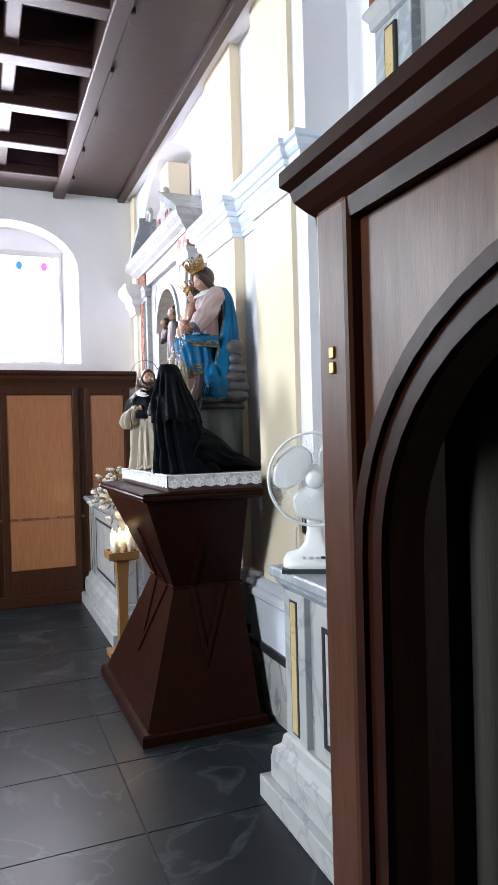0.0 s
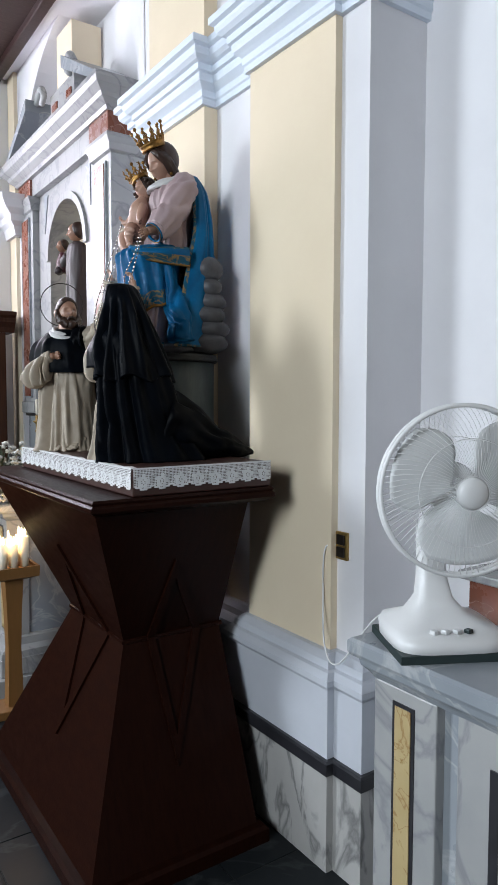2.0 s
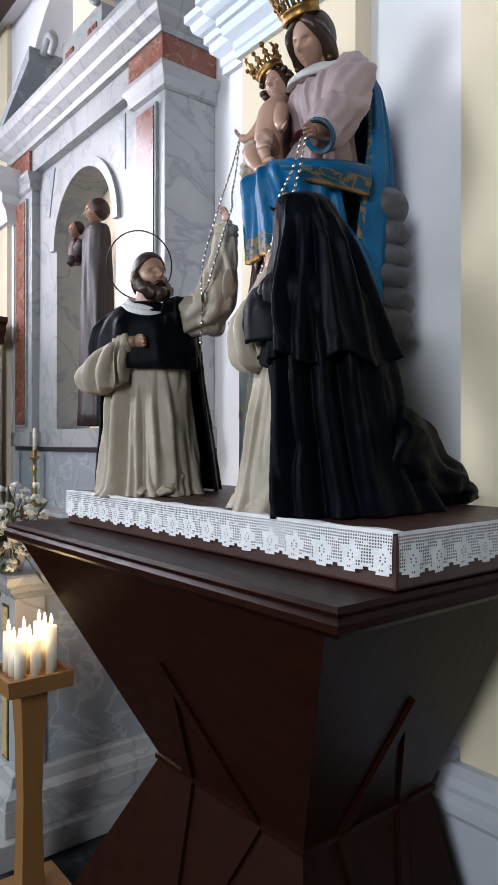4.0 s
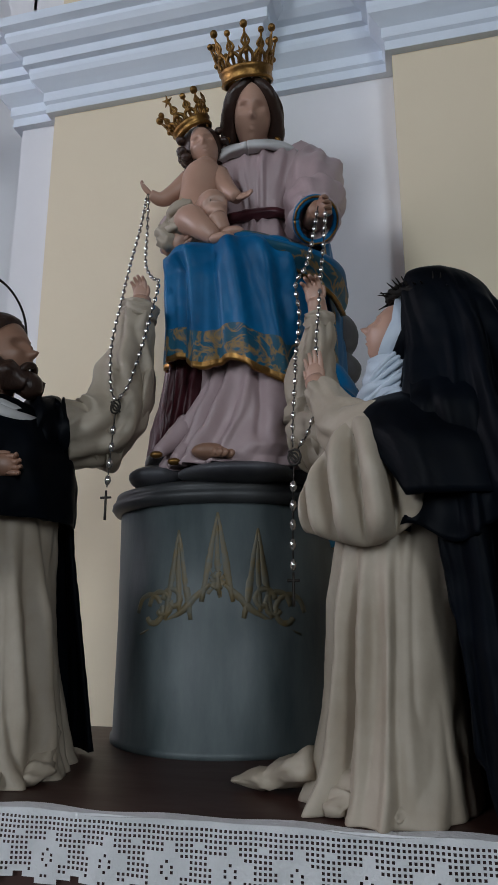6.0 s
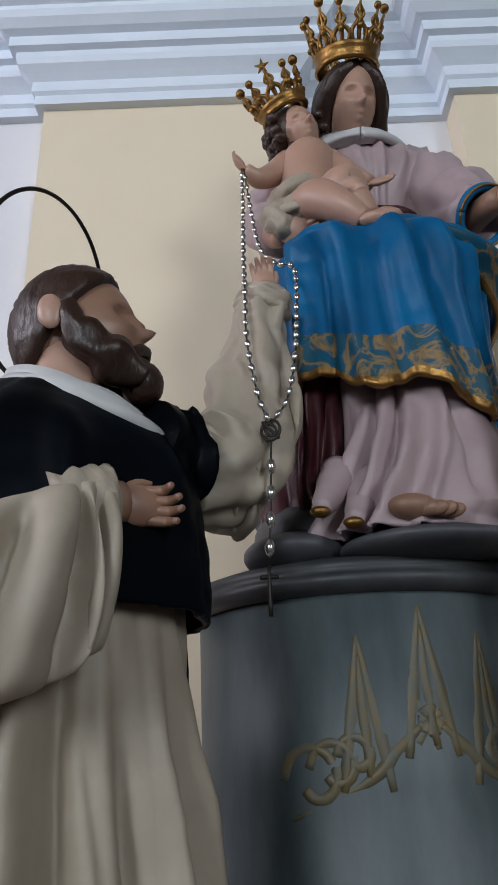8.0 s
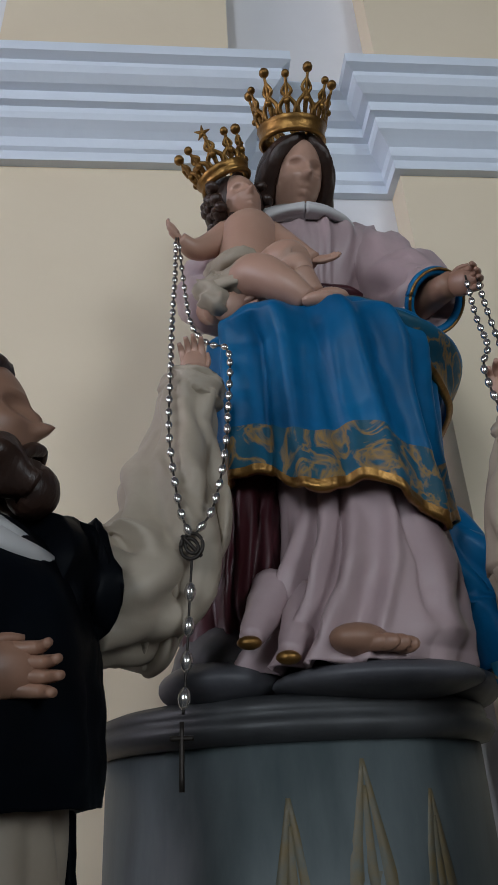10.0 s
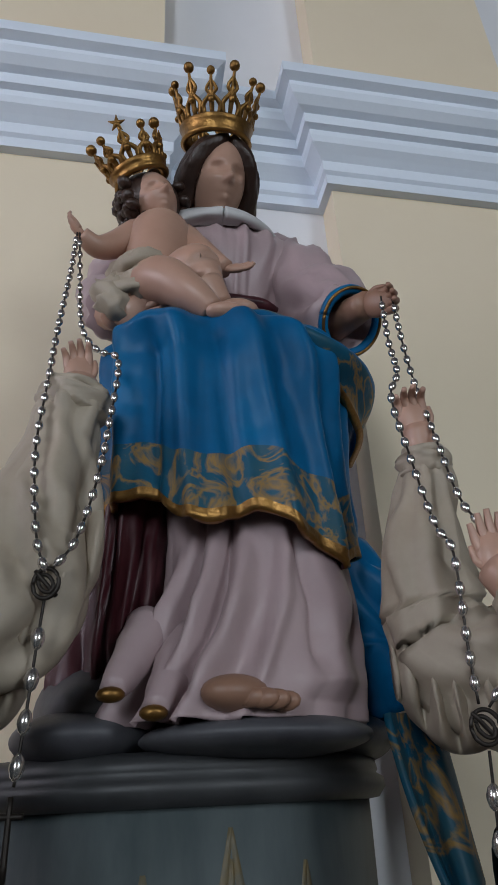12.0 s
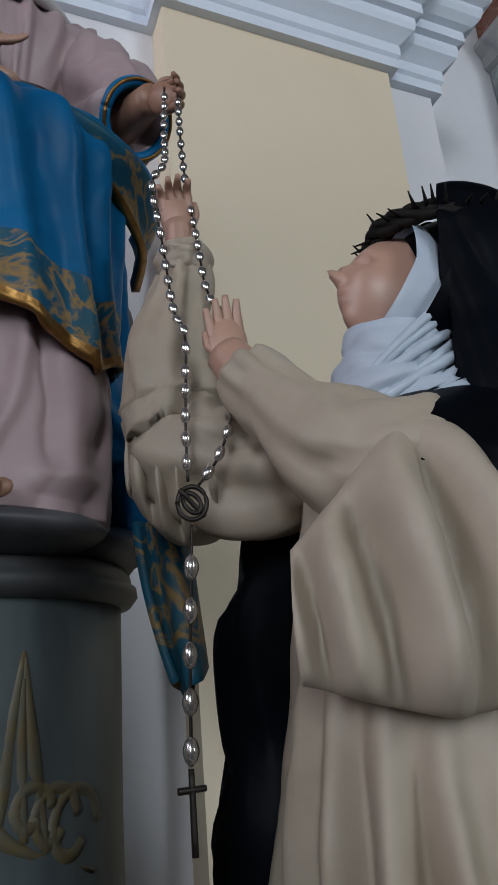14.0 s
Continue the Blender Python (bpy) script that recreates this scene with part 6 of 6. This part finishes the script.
# ---- table fan ----
def table_fan(centre, foot, normal, r):
    fc, n = Vector(centre), Vector((normal[0], normal[1], 0)).normalized()
    side = Vector((-n.y, n.x, 0))
    up = Vector((0, 0, 1))
    fan = thing("table_fan", "white plastic table fan with wire grille on the altar", "fan", at=foot)
    fx, fy, fz = foot

    def pt(a, b, c):
        return fc + side * a + up * b + n * c
    bm = bmesh.new()
    loft(bm, [[Vector(foot) + side * (a * (0.140 - o)) + n * (b * (0.116 - o)) + up * z for a, b in ((1, 1), (-1, 1), (-1, -1), (1, -1))] for o, z in ((0.0, 0.0), (0.0, 0.018), (0.002, 0.02))])
    part("foot_pad", bm, DARKPLASTIC, fan, "dark green rubber foot")
    bm = bmesh.new()
    prof = [(0.140, 0.116, 0.02), (0.139, 0.115, 0.045), (0.128, 0.105, 0.058), (0.075, 0.055, 0.075), (0.045, 0.035, 0.11), (0.036, 0.028, 0.16), (0.032, 0.026, fc.z - fz - 0.12)]
    loft(bm, [[Vector(foot) + side * (w * math.copysign(abs(math.cos(t)) ** 0.5, math.cos(t))) + n * (d * math.copysign(abs(math.sin(t)) ** 0.5, math.sin(t)) - 0.10 * k / 7) + up * z for t in [2 * math.pi * i / 28 for i in range(28)]] for k, (w, d, z) in enumerate(prof)])
    part("stand", bm, PLASTIC, fan, "white plastic base and neck", True)
    for k in range(4):
        bm = bmesh.new()
        c = Vector(foot) + side * (-0.05 + 0.028 * k) + n * 0.082 + up * 0.062
        box(bm, c.x - 0.008, c.x + 0.008, c.y - 0.008, c.y + 0.008, c.z - 0.004, c.z + 0.006, 0.002)
        part("button", bm, DARKPLASTIC if k == 3 else BLADE, fan)
    bm = bmesh.new()
    rings = [[pt(q * math.cos(t), q * math.sin(t), c) for t in [2 * math.pi * i / 24 for i in range(24)]] for q, c in ((0.01, -0.17), (0.045, -0.165), (0.06, -0.12), (0.062, -0.06), (0.05, -0.05), (0.01, -0.048))]
    loft(bm, rings)
    part("motor_housing", bm, PLASTIC, fan, "", True)
    for nm, bulge, cc in (("front_grille", 0.045, 0.01), ("rear_grille", -0.05, -0.01)):
        bm = bmesh.new()
        for k in range(84):
            t = 2 * math.pi * k / 84
            tw = 0.5 if bulge > 0 else -0.2
            pts = []
            for q in (0.20, 0.5, 0.8, 1.0):
                a = t + tw * q
                pts.append((*pt(r * q * math.cos(a), r * q * math.sin(a), cc + bulge * (1 - q ** 4)), 0.0008))
            tube(bm, pts, 4, 0, 7)
        for q in (0.20, 0.62, 1.0):
            w = 0.0055 if q == 1.0 else 0.0012
            tube(bm, [(*pt(r * q * math.cos(t), r * q * math.sin(t), cc + bulge * (1 - q ** 4)), w) for t in [2 * math.pi * i / 36 for i in range(37)]], 6, 0, 72)
        part(nm, bm, PLASTIC, fan, "fine white wire grille", True)
    bm = bmesh.new()
    rings = [[pt(q * math.cos(t), q * math.sin(t), c) for t in [2 * math.pi * i / 24 for i in range(24)]] for q, c in ((0.005, 0.066), (0.030, 0.064), (0.037, 0.056), (0.037, 0.048))]
    loft(bm, rings)
    part("badge", bm, PLASTIC, fan, "round white centre cap", True)
    bm = bmesh.new()
    rings = [[pt(q * math.cos(t), q * math.sin(t), c) for t in [2 * math.pi * i / 20 for i in range(20)]] for q, c in ((0.005, 0.035), (0.026, 0.03), (0.028, -0.03), (0.005, -0.05))]
    loft(bm, rings)
    hub = part("hub", bm, BLADE, fan, "", True)
    for k in range(3):
        a0 = 2 * math.pi * k / 3 + 0.32
        bm = bmesh.new()

        def blade(u, v):
            q = 0.025 + v * 0.152
            wid = (0.35 + 0.60 * math.sin(math.pi * min(v * 0.8 + 0.1, 1))) * (u - 0.5) * 1.9
            a = a0 + wid + 0.3 * v
            return pt(q * math.cos(a), q * math.sin(a), 0.045 * (u - 0.5) - 0.005)
        sheet(bm, blade, 16, 12, 0.0025)
        part("blade", bm, BLADE, hub, "rounded grey plastic blade", True)
    return fan


table_fan((-0.312, 4.150, 1.458), (-0.275, 4.235, 1.06), (-0.47, -0.88), 0.197)

# ---- wall switch, cable ----
sw = thing("wall_switch", "brown wall switch plate beside the pilaster", "switch", at=(0.03, 4.925, 1.15))
plate = part("plate", boxed(0.018, 0.0295, 4.895, 4.955, 1.10, 1.20, 0.003), BRASS, sw, "dark brown plate")
for z in (1.128, 1.172):
    part("rocker", boxed(0.012, 0.019, 4.905, 4.945, z - 0.018, z + 0.018, 0.002), IRON, plate)
bm = bmesh.new()
tube(bm, [(0.022, 4.955, 1.15, 0.003), (-0.005, 4.985, 1.13, 0.003), (-0.008, 4.99, 0.98, 0.003), (-0.05, 4.93, 0.80, 0.003), (-0.10, 4.80, 0.79, 0.003), (-0.10, 4.62, 1.00, 0.003), (-0.18, 4.38, 1.065, 0.003), (-0.26, 4.28, 1.068, 0.003)], 6, 0, 50)
tagged(mesh_object("power_cable", bm, PLASTIC, smooth=True), "thin white power cable from the switch to fan", "cable")


# ---- candle stand in front of the second altar ----
cs = thing("candle_stand", "pine wood candle stand with a tray of lit candles", "candle stand", at=(-0.63, 6.78, 0))
part("foot", boxed(-0.75, -0.51, 6.69, 6.87, 0.0, 0.045, 0.006), STANDWOOD, cs)
bm = bmesh.new()
loft(bm, [rect(-0.63 - w, -0.63 + w, 6.78 - w, 6.78 + w, z) for w, z in ((0.040, 0.045), (0.033, 0.35), (0.038, 0.55), (0.048, 0.74))])
part("post", bm, STANDWOOD, cs)
bm = bmesh.new()
loft(bm, [rect(-0.63 - w, -0.63 + w, 6.78 - w, 6.78 + w, z) for w, z in ((0.06, 0.725), (0.112, 0.745), (0.115, 0.80), (0.10, 0.80), (0.10, 0.785))])
part("tray", bm, STANDWOOD, cs, "shallow wooden tray")
rng = random.Random(4)
for i in range(3):
    for j in range(3):
        x, y, h = -0.685 + 0.055 * i, 6.725 + 0.055 * j, 0.12 + 0.05 * rng.random()
        c = thing("votive_candle", "lit white votive candle on the stand", "candle", "lit votive candles", at=(x, y, 0.785))
        bm = bmesh.new()
        lathe(bm, [(0.019, 0.0), (0.019, h), (0.014, h - 0.006), (0.003, h - 0.008)], (x, y, 0.785), 14)
        part("wax", bm, WAX, c, "", True)
        bm = bmesh.new()
        lathe(bm, [(0.001, h), (0.0065, h + 0.012), (0.0055, h + 0.022), (0.0008, h + 0.042)], (x, y, 0.785), 10)
        part("flame", bm, FLAME, c, "small bright flame", True)
flame_lamp = bpy.data.lights.new("candle_light", "POINT")
flame_lamp.energy, flame_lamp.color, flame_lamp.shadow_soft_size = 2.2, (1.0, 0.62, 0.30), 0.05
new("candle_light", flame_lamp).location = (-0.63, 6.78, 1.02)

# ---- flowers on the second altar ----
fl = thing("flower_bouquet", "white artificial flower bouquet in low vase on altar", "flowers", at=(-0.57, 7.15, 1.08))
bm = bmesh.new()
lathe(bm, [(0.05, 0.0), (0.06, 0.05), (0.045, 0.10), (0.055, 0.12)], (-0.57, 7.15, 1.08), 18)
part("vase", bm, LINEN, fl, "low pale vase", True)
rng = random.Random(8)
bmg, bmp = bmesh.new(), bmesh.new()
for k in range(190):
    d = Vector((rng.gauss(-0.35, 0.55), rng.gauss(-0.30, 0.5), rng.gauss(0.35, 0.5))).normalized() * (0.08 + 0.17 * rng.random())
    base = Vector((-0.57, 7.15, 1.19))
    p = base + d
    tube(bmg, [(*base, 0.002), (*(base + d * 0.5 + Vector((0, 0, 0.02))), 0.002), (*p, 0.0015)], 4, 0, 5)
    if k % 3 == 0:
        tube(bmg, [(*(base + d * 0.7), 0.001), (*(base + d * 0.9 + Vector((0.01, 0.01, 0))), 0.010), (*(base + d * 1.15), 0.001)], 5, 0, 6, flat=0.2)
    else:
        for j in range(5):
            a = 2 * math.pi * j / 5 + k
            ball(bmp, p + Vector((0.011 * math.cos(a), 0.011 * math.sin(a), 0.004 * math.sin(2 * a))), (0.012, 0.012, 0.007), 0, Euler((a, 0.5, k)).to_matrix(), 7, 5)
part("stems_and_leaves", bmg, GREENLEAF, fl, "dusty green stems and leaves", True)
part("blossoms", bmp, PETAL, fl, "small white blossoms", True)

# ---- small statue in the second altar's niche ----
bm = bmesh.new()
NX, NY, NB = 0.15, 7.80, 1.46
sheet(bm, robe([(2.56, NX, NY, 0.03, 0.04, 0.02), (2.52, NX, NY, 0.06, 0.095, 0.05), (2.36, NX, NY, 0.075, 0.105, 0.10), (2.10, NX, NY, 0.085, 0.11, 0.14), (NB, NX, NY, 0.10, 0.13, 0.16)], 0.4, 8, 13), 70, 40, 0.006, 0, True)
f, s, u = head(bm, (NX - 0.01, NY, 2.625), (-1, 0.25, -0.1), (0, 0, 1), 0.125, 1, 0.9)
ball(bm, (NX + 0.012, NY - 0.004, 2.640), (0.060, 0.055, 0.062), 2, None, 18, 12)
tube(bm, [(NX - 0.03, NY + 0.08, 2.47, 0.04), (NX - 0.08, NY + 0.13, 2.38, 0.035), (NX - 0.11, NY + 0.09, 2.36, 0.022)], 14, 0, 14, 0.06, 5)
tube(bm, [(NX - 0.06, NY + 0.13, 2.36, 0.045), (NX - 0.06, NY + 0.13, 2.44, 0.042), (NX - 0.06, NY + 0.13, 2.50, 0.020)], 14, 3, 12, 0.05, 5)
head(bm, (NX - 0.065, NY + 0.13, 2.545), (-1, -0.1, 0), (0, 0, 1), 0.085, 1)
ball(bm, (NX - 0.050, NY + 0.13, 2.557), (0.040, 0.038, 0.040), 2, None, 14, 10)
bmesh.ops.translate(bm, verts=bm.verts, vec=(0, 0.05, 0.22))
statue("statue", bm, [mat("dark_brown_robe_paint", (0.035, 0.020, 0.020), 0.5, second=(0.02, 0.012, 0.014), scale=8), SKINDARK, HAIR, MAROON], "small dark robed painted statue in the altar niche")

# ---- floor tiles ----
tile_size, gap = 0.66, 0.003
bm = bmesh.new()
h = tile_size / 2 - gap
loft(bm, [[(a * (h - o), b * (h - o), z) for a, b in ((1, 1), (-1, 1), (-1, -1), (1, -1))] for o, z in ((0.0, -0.004), (0.0, -0.001), (0.001, 0.0))])
first = mesh_object("tile", bm, FLOORSTONE, floor)
k = 0
for i in range(12):
    for j in range(20):
        t = first if k == 0 else new("tile", first.data)
        t.parent = floor
        t.location = (0.30 - tile_size * (i + 0.5), 9.0 - tile_size * (j + 0.5), 0)
        k += 1
